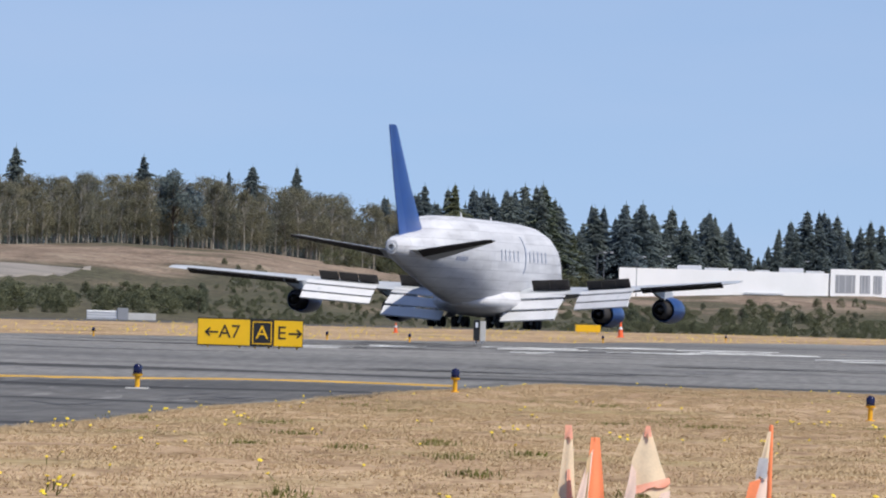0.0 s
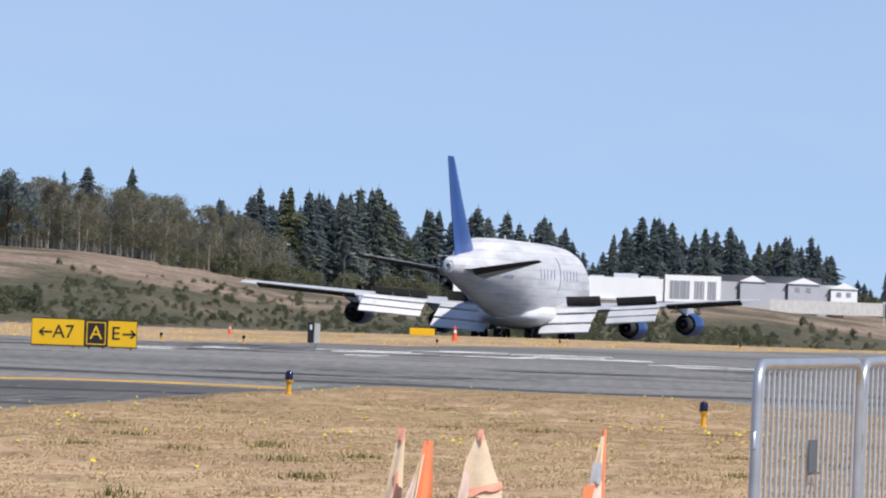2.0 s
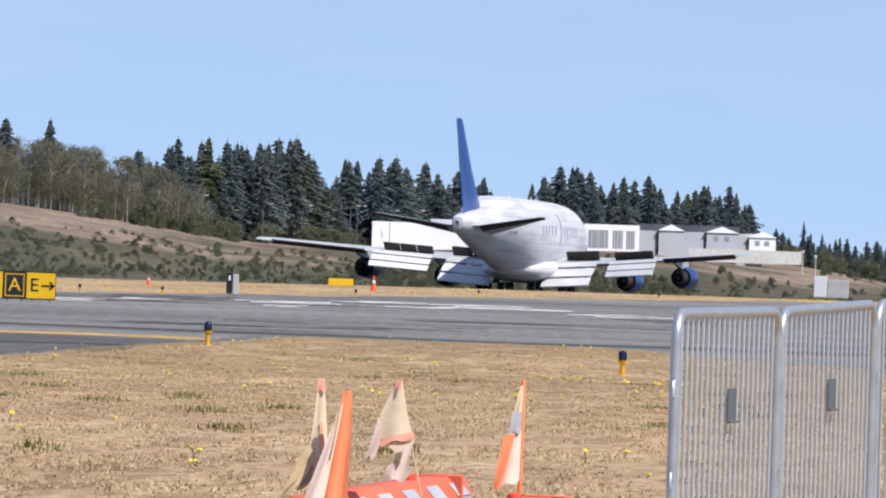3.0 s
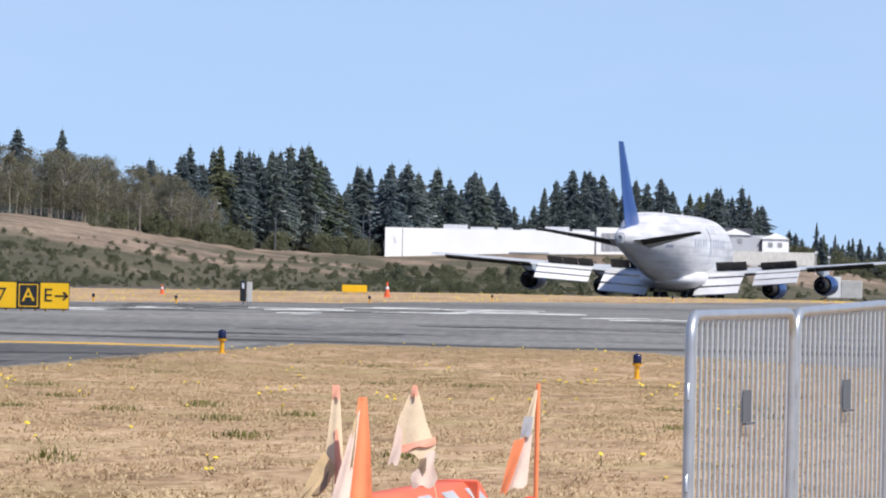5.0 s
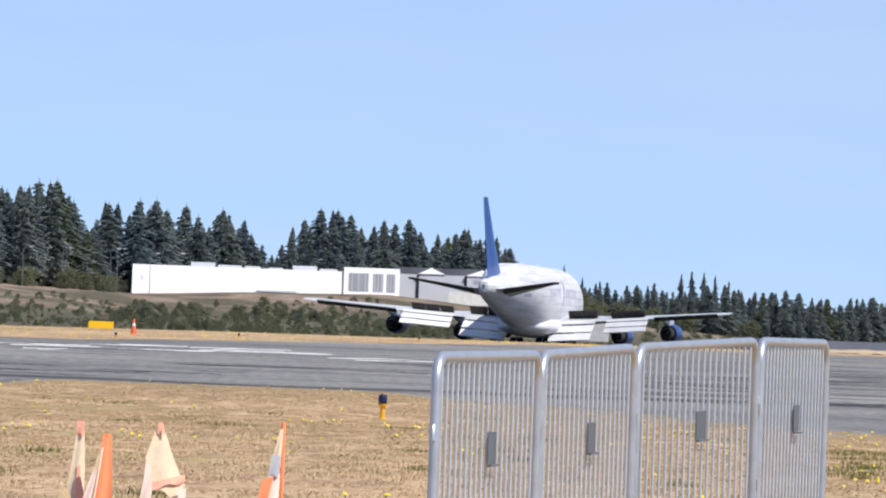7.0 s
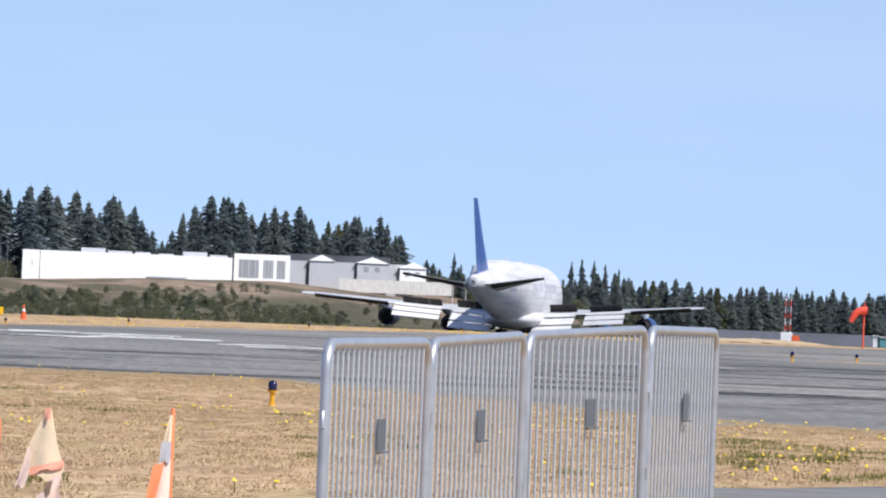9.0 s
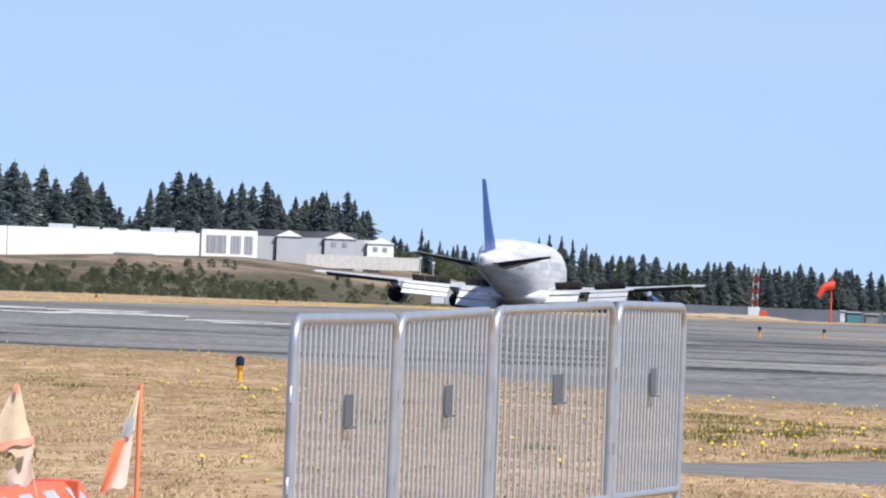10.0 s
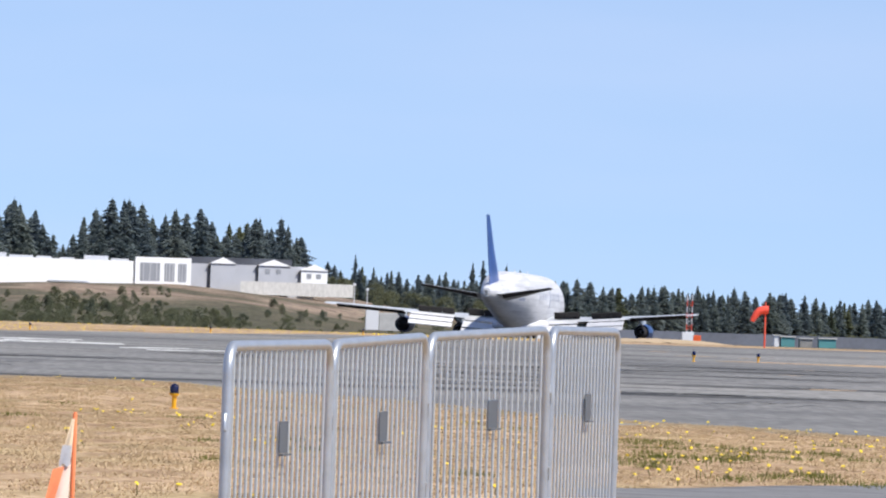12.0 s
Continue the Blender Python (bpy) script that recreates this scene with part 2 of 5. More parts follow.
WALL_WHITE = worn("wall_white", (0.80, 0.80, 0.80), 0.7, amount=0.03, scale=0.08, relief=0)
WALL_GREY = worn("wall_grey", (0.42, 0.43, 0.46), 0.7, amount=0.05, scale=0.1, relief=0)
ROOF_DARK = worn("roof_dark", (0.06, 0.065, 0.08), 0.8, amount=0.15, scale=0.1, relief=0)
DOOR_GREY = worn("door_grey", (0.28, 0.29, 0.31), 0.6, amount=0.1, scale=0.2, relief=0)
WOOD_GREY = worn("weathered_wood", (0.30, 0.29, 0.27), 0.85, amount=0.2, scale=1.0)
CONCRETE = worn("concrete", (0.55, 0.54, 0.51), 0.85, amount=0.12, scale=0.7)
FENCE_GREY = worn("fence_grey", (0.20, 0.21, 0.24), 0.8, amount=0.15, scale=0.1, relief=0)
TEAL = worn("teal_sheet", (0.10, 0.30, 0.30), 0.6, amount=0.12, scale=0.3, relief=0)
SAND = worn("sand", (0.50, 0.37, 0.22), 0.95, amount=0.15, scale=0.15)
STRAW = leafy("straw_blades", (0.42, 0.295, 0.165), (0.53, 0.385, 0.23), 0.9, 0.0)
WEED_GREEN = leafy("weed_green", (0.07, 0.085, 0.02), (0.16, 0.17, 0.05))
PETAL = worn("yellow_petals", (0.80, 0.58, 0.03), 0.7, amount=0.1, scale=20, relief=0)
SOCK_RED = worn("sock_fabric", (0.90, 0.10, 0.06), 0.8, amount=0.08, scale=3, relief=0)
RED_PAINT = worn("red_paint", (0.75, 0.10, 0.05), 0.5, amount=0.1, scale=2)


# ---- mesh building ----
class Geo:
    """Vertices and faces of one mesh."""

    def __init__(self):
        self.v, self.f, self.mi, self.cur = [], [], [], 0

    def add(self, verts, faces):
        k = len(self.v)
        self.v += [tuple(p) for p in verts]
        self.f += [tuple(i + k for i in f) for f in faces]
        self.mi += [self.cur] * len(faces)
        return self

    def box(self, c, s, turn=None, bevel=0.0):
        """Box with optional chamfered edges."""
        hx, hy, hz = s[0] / 2, s[1] / 2, s[2] / 2
        if bevel:
            bm = bmesh.new()
            bmesh.ops.create_cube(bm, size=1.0)
            bmesh.ops.scale(bm, vec=s, verts=bm.verts)
            bmesh.ops.bevel(bm, geom=bm.edges[:], offset=bevel, segments=2, profile=0.6, affect="EDGES")
            vs = [v.co.copy() for v in bm.verts]
            fs = [[v.index for v in f.verts] for f in bm.faces]
            bm.free()
        else:
            vs = [Vector((x * hx, y * hy, z * hz)) for x in (-1, 1) for y in (-1, 1) for z in (-1, 1)]
            fs = [(0, 1, 3, 2), (4, 6, 7, 5), (0, 4, 5, 1), (2, 3, 7, 6), (0, 2, 6, 4), (1, 5, 7, 3)]
        if turn is not None:
            vs = [turn @ v for v in vs]
        return self.add([Vector(c) + v for v in vs], fs)

    def tube(self, pts, radii, n=8, caps=True):
        """Round tube along points."""
        pts = [Vector(p) for p in pts]
        if not hasattr(radii, "__len__"):
            radii = [radii] * len(pts)
        rings = []
        side = None
        for i, p in enumerate(pts):
            d = (pts[min(i + 1, len(pts) - 1)] - pts[max(i - 1, 0)]).normalized()
            if side is None:
                side = d.orthogonal().normalized()
            side = (side - d * side.dot(d)).normalized()
            up = d.cross(side)
            rings.append([p + (side * math.cos(a) + up * math.sin(a)) * radii[i] for a in (2 * math.pi * k / n for k in range(n))])
        return self.loft(rings, caps)

    def loft(self, rings, caps=True):
        n = len(rings[0])
        fs = []
        for i in range(len(rings) - 1):
            for k in range(n):
                a, b = i * n + k, i * n + (k + 1) % n
                fs.append((a, b, b + n, a + n))
        if caps:
            fs.append(tuple(reversed(range(n))))
            fs.append(tuple(range((len(rings) - 1) * n, len(rings) * n)))
        return self.add([p for r in rings for p in r], fs)

    def slab(self, corners, thick):
        """Flat plate of four or more corners, thickened along its normal."""
        c = [Vector(p) for p in corners]
        nrm = (c[1] - c[0]).cross(c[-1] - c[0]).normalized() * (thick / 2)
        return self.loft([[p - nrm for p in c], [p + nrm for p in c]])

    def mesh(self, name, mats, smooth=None):
        me = bpy.data.meshes.new(name)
        me.from_pydata([tuple(p) for p in self.v], [], self.f)
        for m in (mats if isinstance(mats, (list, tuple)) else [mats]):
            me.materials.append(m)
        if any(self.mi):
            me.polygons.foreach_set("material_index", self.mi)
        me.update()
        bm = bmesh.new()
        bm.from_mesh(me)
        bmesh.ops.recalc_face_normals(bm, faces=bm.faces)
        bm.to_mesh(me)
        bm.free()
        if smooth is not None:
            me.shade_smooth()
            me.set_sharp_from_angle(angle=radians(smooth))
        return me


def part(name, geo, mats, parent, label="", smooth=None):
    me = geo.mesh(name, mats, smooth) if isinstance(geo, Geo) else geo
    ob = new(name, me)
    ob.parent = parent
    return tagged(ob, label)


def thing(name, label, category, group="", m=None):
    ob = new(name)
    if m is not None:
        ob.matrix_basis = m
    return tagged(ob, label, category, group)


def setting(name, geo, mats, label, smooth=None, category=""):
    return tagged(new(name, geo.mesh(name, mats, smooth)), label, category, "", "structure")


def interp(x, table):
    return float(np.interp(x, [p[0] for p in table], [p[1] for p in table]))


# ---- lie of the land ----
# The runway runs at HEADING from the y axis, RUNWAY metres off to the left of the viewer.
HEADING = 0.2085
RUNWAY = 223.6
TAIL0 = Vector((838.4 * math.sin(-0.0615), 838.4 * math.cos(-0.0615), 8.75))
SLOPE = -0.0028
DROP = [(24.3, 690), (31.0, 537), (35.3, 450), (40.2, 380), (54.8, 297), (73.0, 248), (97.4, 208), (136.3, 168), (158.3, 139), (176.5, 121),
        (243.5, 76), (365.2, 50), (487.0, 31), (547.8, 23), (633.0, 24)]
RIDGE = [(-2600, -95), (-1546, -101), (-1347, -109), (-1097, -101), (-926, -81), (-700, -50), (-450, -40), (-200, -52), (0, -58), (160, -50),
         (310, -38), (480, -12), (640, 0), (900, 8), (1200, 10), (2600, 10)]


LEVELS = [(0.0, 0.05)] + [(d, EYE.z - v / LENS * d) for d, v in DROP]


def bearing(u):
    return u / LENS


def runway_distance(a):
    return RUNWAY / math.sin(min(max(HEADING - a, 0.10), 1.2))


def dip(a):
    """How far the crest falls away to the left."""
    return max(0.0, -a - 0.0214) * 4.1


def swell(x, y):
    """Gentle unevenness of the near ground; works on arrays too."""
    return 0.012 * np.sin(x * 0.9 + 1.3 * np.sin(y * 0.21)) * np.sin(y * 0.35) + 0.02 * np.sin(x * 0.23 + 2.0) * np.sin(y * 0.13 + np.sin(x * 0.4))


def height(a, d):
    """Height of the ground at bearing a and distance d."""
    if d <= 633:
        h = interp(d, LEVELS) - dip(a) * min(1.0, max(0.0, (d - 365) / 183))
        return h + swell(a * d, d)
    rd = runway_distance(a)
    along = max(0.0, d * math.cos(HEADING - a) - 790)
    h_run = -0.12 + SLOPE * along - dip(a)
    lo = max(680.0, rd * 0.93)
    h0 = EYE.z - 24 / LENS * 633 - dip(a)
    if d < lo:
        return h0 + (h_run - h0) * min(1, (d - 633) / max(lo - 633, 30))
    k = (d / rd - 1.12) / 0.95
    if k <= 0:
        return h_run
    u = a * LENS
    far = rd * 2.07
    top = EYE.z - interp(u, RIDGE) / LENS * far
    k = min(k, 1.0)
    s = k * k * (3 - 2 * k)
    bumps = noise.noise((a * 60, d * 0.006, 3)) * 1.6 * math.sin(math.pi * k)
    return h_run + (top - h_run) * (0.35 * k + 0.65 * s) + bumps


def place(u, d, lift=0.0):
    a = bearing(u)
    return Vector((d * math.sin(a), d * math.cos(a), height(a, d) + lift))


def lofted(u, v, d):
    """Point at bearing u, v below eye level, at distance d."""
    a = bearing(u)
    return Vector((d * math.sin(a), d * math.cos(a), EYE.z - v / LENS * d))


def build_ground():
    az = sorted({*np.round(np.linspace(-0.20, 0.17, 186), 5), *np.round(np.linspace(-math.pi, math.pi, 73)[:-1], 5)})
    ds = list(np.concatenate([[0.5, 2, 5, 9, 14], np.linspace(24, 183, 66), np.linspace(187, 633, 70), np.geomspace(645, 4700, 110)]))
    vs, fs = [], []
    for d in ds:
        for a in az:
            vs.append((d * math.sin(a), d * math.cos(a), height(a, d)))
    n = len(az)
    for i in range(len(ds) - 1):
        for k in range(n):
            fs.append((i * n + k, i * n + (k + 1) % n, (i + 1) * n + (k + 1) % n, (i + 1) * n + k))
    fs.append(tuple(range(n)))
    g = Geo().add(vs, fs)
    g.mi = [1 if ds[min(k // n, len(ds) - 1)] > 780 else 0 for k in range(len(fs))]
    g.mi[-1] = 0
    return setting("ground", g, [GRASS, HILL], "dry mown airfield grass rising to brown hills", 60, "ground")


def strip(name, us, near, far, rows, mat, label, lift=0.02, category="road", wobble=0.0):
    """Paved or painted sheet between two edges given as distance over bearing."""
    vs, fs = [], []
    for u in us:
        a, b = interp(u, near), interp(u, far)
        a += wobble * noise.noise((u * 0.02, 1.5, 0)) + wobble * 0.5 * noise.noise((u * 0.09, 4.5, 0))
        lip = (b - a) * 0.02
        vs.append(place(u, a - lip, -0.03))
        for k in range(rows + 1):
            vs.append(place(u, a + (b - a) * (k / rows) ** 1.3, lift))
        vs.append(place(u, b + lip, -0.03))
    n = rows + 3
    for i in range(len(us) - 1):
        for k in range(n - 1):
            fs.append((i * n + k, (i + 1) * n + k, (i + 1) * n + k + 1, i * n + k + 1))
    return setting(name, Geo().add(vs, fs), mat, label, 60, category)


ground = build_ground()
NEAR_EDGE = [(-2400, 73.0), (-1900, 80.3), (-1536, 82.8), (-1337, 99.8), (-1109, 130.3), (-939, 147.3), (-740, 161.9), (-560, 177.7), (-290, 177.7), (0, 176.5), (80, 169.2), (793, 138.8),
             (983, 136.3), (1171, 129.0), (2000, 112.0)]
FAR_EDGE = [(-2400, 304.3), (-1541, 326.3), (-1002, 350.6), (-542, 395.7), (24, 477.2), (278, 523.5), (798, 535.7), (1165, 547.8), (2000, 547.8)]
US = list(np.linspace(-2300, 1900, 211))
strip("taxiway", US, NEAR_EDGE, FAR_EDGE, 40, ASPHALT, "grey patched asphalt taxiway with dark tyre streaks", 0.012, "taxiway", 1.5)
strip("pavement", list(np.linspace(720, 1900, 60)), [(720, 54.6), (798, 54.2), (1176, 52.5), (1900, 50)], [(720, 57.5), (798, 59.3), (1176, 66.5), (1900, 82)], 8,
      ASPHALT_NEAR, "narrow grey asphalt service path through the grass", 0.006, "path", 0.15)


# runway with centre line, beyond the crest
def along_runway(s, n, lift=0.0):
    """Point s metres past the aircraft's first place, n metres to the right of the centre line."""
    h = Vector((math.sin(HEADING), math.cos(HEADING), 0))
    r = Vector((math.cos(HEADING), -math.sin(HEADING), 0))
    p = TAIL0 + h * s + r * n
    return Vector((p.x, p.y, -0.10 + SLOPE * max(s, 0) - dip(math.atan2(p.x, p.y)) + lift))


def build_runway():
    g = Geo()
    ss = np.linspace(-500, 1700, 45)
    g.add([along_runway(s, n, 0.05) for s in ss for n in (-30, 30)], [(2 * i, 2 * i + 1, 2 * i + 3, 2 * i + 2) for i in range(len(ss) - 1)])
    setting("runway", g, RUNWAY_ASPHALT, "grey asphalt runway beyond the grass crest", None, "runway")


build_runway()


# ---- the freighter ----
# local axes: x to starboard, y forward from the tail cone, z up from the runway
BODY = [(1.6, 7.55, 9.0, 0.62), (2.1, 7.35, 9.2, 0.86), (3.5, 7.0, 9.45, 1.2), (6, 6.42, 9.75, 1.75), (9, 5.8, 10.0, 2.3), (12, 5.2, 10.3, 2.75), (13.3, 4.95, 10.65, 2.95), (14.5, 4.7, 11.3, 3.15),
        (16, 4.4, 11.8, 3.4), (18, 4.0, 12.0, 3.68), (22, 3.35, 12.05, 4.02), (26, 2.8, 12.05, 4.18), (29, 2.4, 12.0, 4.2), (33, 2.1, 11.98, 4.22), (42, 2.05, 11.92, 4.3), (50, 2.05, 11.8, 4.35), (54, 2.05, 11.6, 4.33),
        (56.8, 2.05, 11.2, 4.25), (58.6, 2.1, 10.6, 4.12), (59.8, 2.1, 9.85, 3.92), (60.8, 2.1, 8.85, 3.6), (61.5, 2.1, 8.25, 3.35), (62.6, 2.15, 7.9, 3.15), (64.5, 2.3, 7.5, 2.85), (67, 2.6, 7.0, 2.3), (69.3, 3.1, 6.3, 1.5), (70.6, 3.8, 5.6, 0.8), (71.2, 4.5, 5.0, 0.2)]


BOXY = 0.76


def keel(y):
    """Roundness of the lower body: full amidships, drawn to a wedge under the tail."""
    return interp(y, [(3, 1.0), (8, 1.3), (22, 1.3), (33, 0.92)])


def body_ring(y, n=48):
    zb, zt, w = (interp(y, [(b[0], b[k]) for b in BODY]) for k in (1, 2, 3))
    out = []
    for k in range(n):
        a = 2 * math.pi * k / n
        c, s = math.cos(a), math.sin(a)
        e = BOXY if s > 0 else keel(y)
        x = w * math.copysign(abs(c) ** e, c)
        z = (zb + zt) / 2 + (zt - zb) / 2 * math.copysign(abs(s) ** e, s)
        out.append(Vector((x, y, z)))
    return out


def body_side(y, z, out=0.02):
    """A point on the starboard skin."""
    zb, zt, w = (interp(y, [(b[0], b[k]) for b in BODY]) for k in (1, 2, 3))
    e = BOXY if z > (zb + zt) / 2 else keel(y)
    s = min(0.999, abs(2 * (z - (zb + zt) / 2) / (zt - zb))) ** (1 / e)
    return Vector((w * math.sqrt(max(0, 1 - s * s)) ** e + out, y, z))


def foil(le, chord, thick, z, x, droop=0.0, n=12):
    """A wing section at span x, leading edge at y = le."""
    pts = []
    for k in range(n):
        t = 0.5 * (1 - math.cos(2 * math.pi * k / n))
        up = 1 if k < n / 2 else -1
        h = thick * chord * 2.2 * (math.sqrt(t) * (1 - t) * 0.75 + 0.02 * (1 - t))
        pts.append(Vector((x, le - t * chord, z + up * h * (1.0 if up > 0 else 0.6) - droop * t)))
    return pts


WING = [(2.6, 54.0, 14.4, 0.125, 3.75), (6, 51.2, 12.0, 0.115, 3.95), (12.5, 45.8, 8.4, 0.10, 4.4), (22, 37.8, 6.0, 0.09, 5.1), (30.5, 30.6, 4.3, 0.085, 5.75), (32.2, 28.4, 2.6, 0.06, 5.9)]


def wing_at(x):
    return [interp(x, [(w[0], w[k]) for w in WING]) for k in (1, 2, 3, 4)]


def flap_panel(side, x0, x1, f0, f1, drop0, drop1, back0, back1, thick=0.16):
    """One flap element between spans x0, x1; back and drop from the wing's trailing edge."""
    c = []
    for x, back, drop in ((x0, back0, drop0), (x1, back0, drop0), (x1, back1, drop1), (x0, back1, drop1)):
        le, ch, th, z = wing_at(x)
        c.append((side * x, le - ch - back, z - drop - 0.1))
    return Geo().slab(c, thick)


def nacelle(parent, x, y, z, side):
    """Turbofan seen from behind: fan cowl, core, plug and pylon."""
    def ring(yy, r):
        return [Vector((x + r * math.cos(a), yy, z + r * math.sin(a))) for a in (2 * math.pi * k / 32 for k in range(32))]
    e = Geo().loft([ring(y + 4.6, 1.12), ring(y + 4.55, 1.25), ring(y + 4.2, 1.36), ring(y + 2.5, 1.47), ring(y + 1.0, 1.43), ring(y - 0.6, 1.28), ring(y - 0.58, 1.22),
                    ring(y + 2.0, 1.24), ring(y + 2.2, 0.3)], caps=False)
    eng = part("engine", e, NAC_BLUE, parent, "deep blue engine cowl", 50)
    part("lip", Geo().loft([ring(y + 4.35, 1.345), ring(y + 4.7, 1.27), ring(y + 4.72, 1.2), ring(y + 4.4, 1.10)], caps=False), STEEL, eng, "polished inlet lip", 60)
    part("exhaust_core", Geo().loft([ring(y + 2.0, 1.05), ring(y - 0.7, 0.98), ring(y - 2.3, 0.62), ring(y - 2.28, 0.56), ring(y - 0.5, 0.5), ring(y - 0.5, 0.2)], caps=False), AIR_DARK, eng, "sooty exhaust core", 50)
    part("exhaust_plug", Geo().loft([ring(y - 0.8, 0.4), ring(y - 2.2, 0.34), ring(y - 3.1, 0.05)]), AIR_DARK, eng, "dark exhaust cone", 50)
    le, ch, th, wz = wing_at(abs(x))
    p = Geo()
    secs = [(y + 3.6, z + 1.3, z + 1.7, 0.12), (y + 1.5, z + 1.35, wz + 0.25, 0.22), (le - 0.3, z + 1.1, wz + 0.3, 0.24), (le - 3.5, wz - 0.9, wz, 0.2), (le - 6.0, wz - 0.4, wz, 0.06)]
    p.loft([[Vector((x - w, yy, a)), Vector((x + w, yy, a)), Vector((x + w, yy, b)), Vector((x - w, yy, b))] for yy, a, b, w in secs])
    part("pylon", p, AIR_GREY, parent, "pale grey engine pylon", 40)


def bogie(parent, x, y, top):
    g = Geo().tube([(x, y, 0.62), (x, y + 0.1, top)], [0.17, 0.2], 10)
    g.tube([(x, y - 0.9, 0.62), (x, y + 0.9, 0.62)], 0.13, 8)
    g.tube([(x, y + 0.1, 1.0), (x, y + 1.6, top)], 0.09, 6)
    leg = part("landing_gear_leg", g, STEEL, parent, "steel landing gear strut", 40)
    for dy in (-0.74, 0.74):
        for dx in (-0.56, 0.56):
            t = Geo()
            prof = [(-0.22, 0.3), (-0.24, 0.5), (-0.2, 0.59), (-0.1, 0.62), (0.1, 0.62), (0.2, 0.59), (0.24, 0.5), (0.22, 0.3)]
            t.loft([[Vector((x + dx + px, y + dy + r * math.cos(a), 0.62 + r * math.sin(a))) for a in (2 * math.pi * k / 20 for k in range(20))] for px, r in prof])
            part("wheel", t, TYRE, leg, "black rubber tyre", 40)


def build_freighter():
    ac = thing("cargo_aircraft", "white bulging cargo jet with blue fin, flaps and spoilers out", "aircraft")
    ys = sorted({b[0] for b in BODY} | {float(y) for y in range(2, 71)})
    part("fuselage", Geo().loft([body_ring(y) for y in ys]), AIR_SKIN, ac, "white swollen fuselage", 60)
    g = Geo()
    rg = [Vector((0.42 * math.cos(a), 1.7, 8.28 + 0.42 * math.sin(a))) for a in (2 * math.pi * k / 16 for k in range(16))]
    g.loft([[p + Vector((0, 0.1, 0)) for p in rg], [p + Vector((0, -0.55, 0)) for p in rg], [Vector((p.x * 0.7, 1.14, 8.28 + (p.z - 8.28) * 0.7)) for p in rg], [Vector((p.x * 0.7, 1.5, 8.28 + (p.z - 8.28) * 0.7)) for p in rg]], caps=False)
    part("exhaust_pipe", g, AIR_GREY, ac, "grey auxiliary exhaust pipe", 40)
    # seams of the swing tail and the skin panels
    for y in (22.2, 10.5, 28.6, 44.5, 54.5):
        s = Geo()
        a, b = body_ring(y - 0.04), body_ring(y + 0.04)
        for r in (a, b):
            zc = sum(p.z for p in r) / len(r)
            for p in r:
                p.x *= 1.004
                p.z = zc + (p.z - zc) * 1.004
        s.loft([a, b], caps=False)
        part("seam", s, AIR_GREY, ac, "thin grey body seam")
    # wing to body fairing
    f = Geo()
    f.loft([[Vector((w * c, y, 2.9 + h * s)) for c, s in ((math.cos(2 * math.pi * k / 24), math.sin(2 * math.pi * k / 24)) for k in range(24))]
            for y, w, h in ((28, 1.0, 0.5), (31, 3.0, 1.1), (36, 4.7, 1.6), (42, 5.0, 1.75), (50, 4.8, 1.65), (56, 3.6, 1.2), (60, 1.5, 0.6))])
    part("belly_fairing", f, AIR_SKIN, ac, "rounded white wing root fairing", 50)
    # fin and rudder
    FIN = [(9.5, 4.4, 10.2), (10.2, 4.1, 9.6), (15, 1.6, 6.4), (20.95, -0.95, 3.1), (21.25, -0.9, 2.4)]
    def fin_ring(z, te, ch, cut0, cut1, th):
        n = 12
        out = []
        for k in range(n):
            t = 0.5 * (1 - math.cos(2 * math.pi * k / n))
            sd = 1 if k < n / 2 else -1
            tt = cut0 + (cut1 - cut0) * t
            out.append(Vector((sd * th * (0.9 * math.sqrt(t) * (1 - t) + 0.06 * (1 - t)) * 2, te + ch * (1 - tt), z)))
        return out
    part("fin", Geo().loft([fin_ring(z, te, ch, 0, 0.72, 0.42 - 0.012 * z) for z, te, ch in FIN]), AIR_BLUE, ac, "tall royal blue tail fin", 50)
    rud = []
    for z, te, ch in FIN:
        w = (0.42 - 0.012 * z) * 0.42
        rud.append([Vector((-w, te + ch * 0.275, z)), Vector((w, te + ch * 0.275, z)), Vector((0.03, te, z)), Vector((-0.03, te, z))])
    for k, (i0, i1) in enumerate(((0, 2), (2, 4))):
        part("rudder", Geo().loft(rud[i0:i1 + 1]), AIR_BLUE, ac, "blue rudder panel", 30)
    for side in (-1, 1):
        # tailplane: pale top; shade of the underside painted as a dark elevator
        secs = [(0.7, 13.0, 9.0, 0.10, 6.85, 1.15), (2.2, 11.6, 7.6, 0.095, 7.15, 0.95), (10.4, 3.9, 2.9, 0.08, 9.05, 0.25), (11.08, 2.7, 1.8, 0.05, 9.2, 0.12)]
        up = Geo().loft([foil(le, ch, th, z, side * x, -rise) for x, le, ch, th, z, rise in secs])
        tp = part("tailplane", up, AIR_GREY, ac, "pale grey tailplane trimmed leading edge down", 40)
        el = Geo()
        el.loft([[Vector((side * x, le - ch * 0.7, z + rise * 0.7 - 0.16 - 0.03 * ch)), Vector((side * x, le - ch - 0.03, z + rise - 0.02)), Vector((side * x, le - ch - 0.03, z + rise - 0.14)), Vector((side * x, le - ch * 0.7, z + rise * 0.7 - 0.24 - 0.03 * ch))]
                 for x, le, ch, th, z, rise in secs[1:]])
        part("elevator", el, AIR_DARK, tp, "elevator, the shade of its underside painted dark")
        # wing
        wing = Geo().loft([foil(le, ch, th, z, side * x, 0.25, 16) for x, le, ch, th, z in WING])
        w = part("wing", wing, AIR_GREY, ac, "pale grey swept wing", 40)
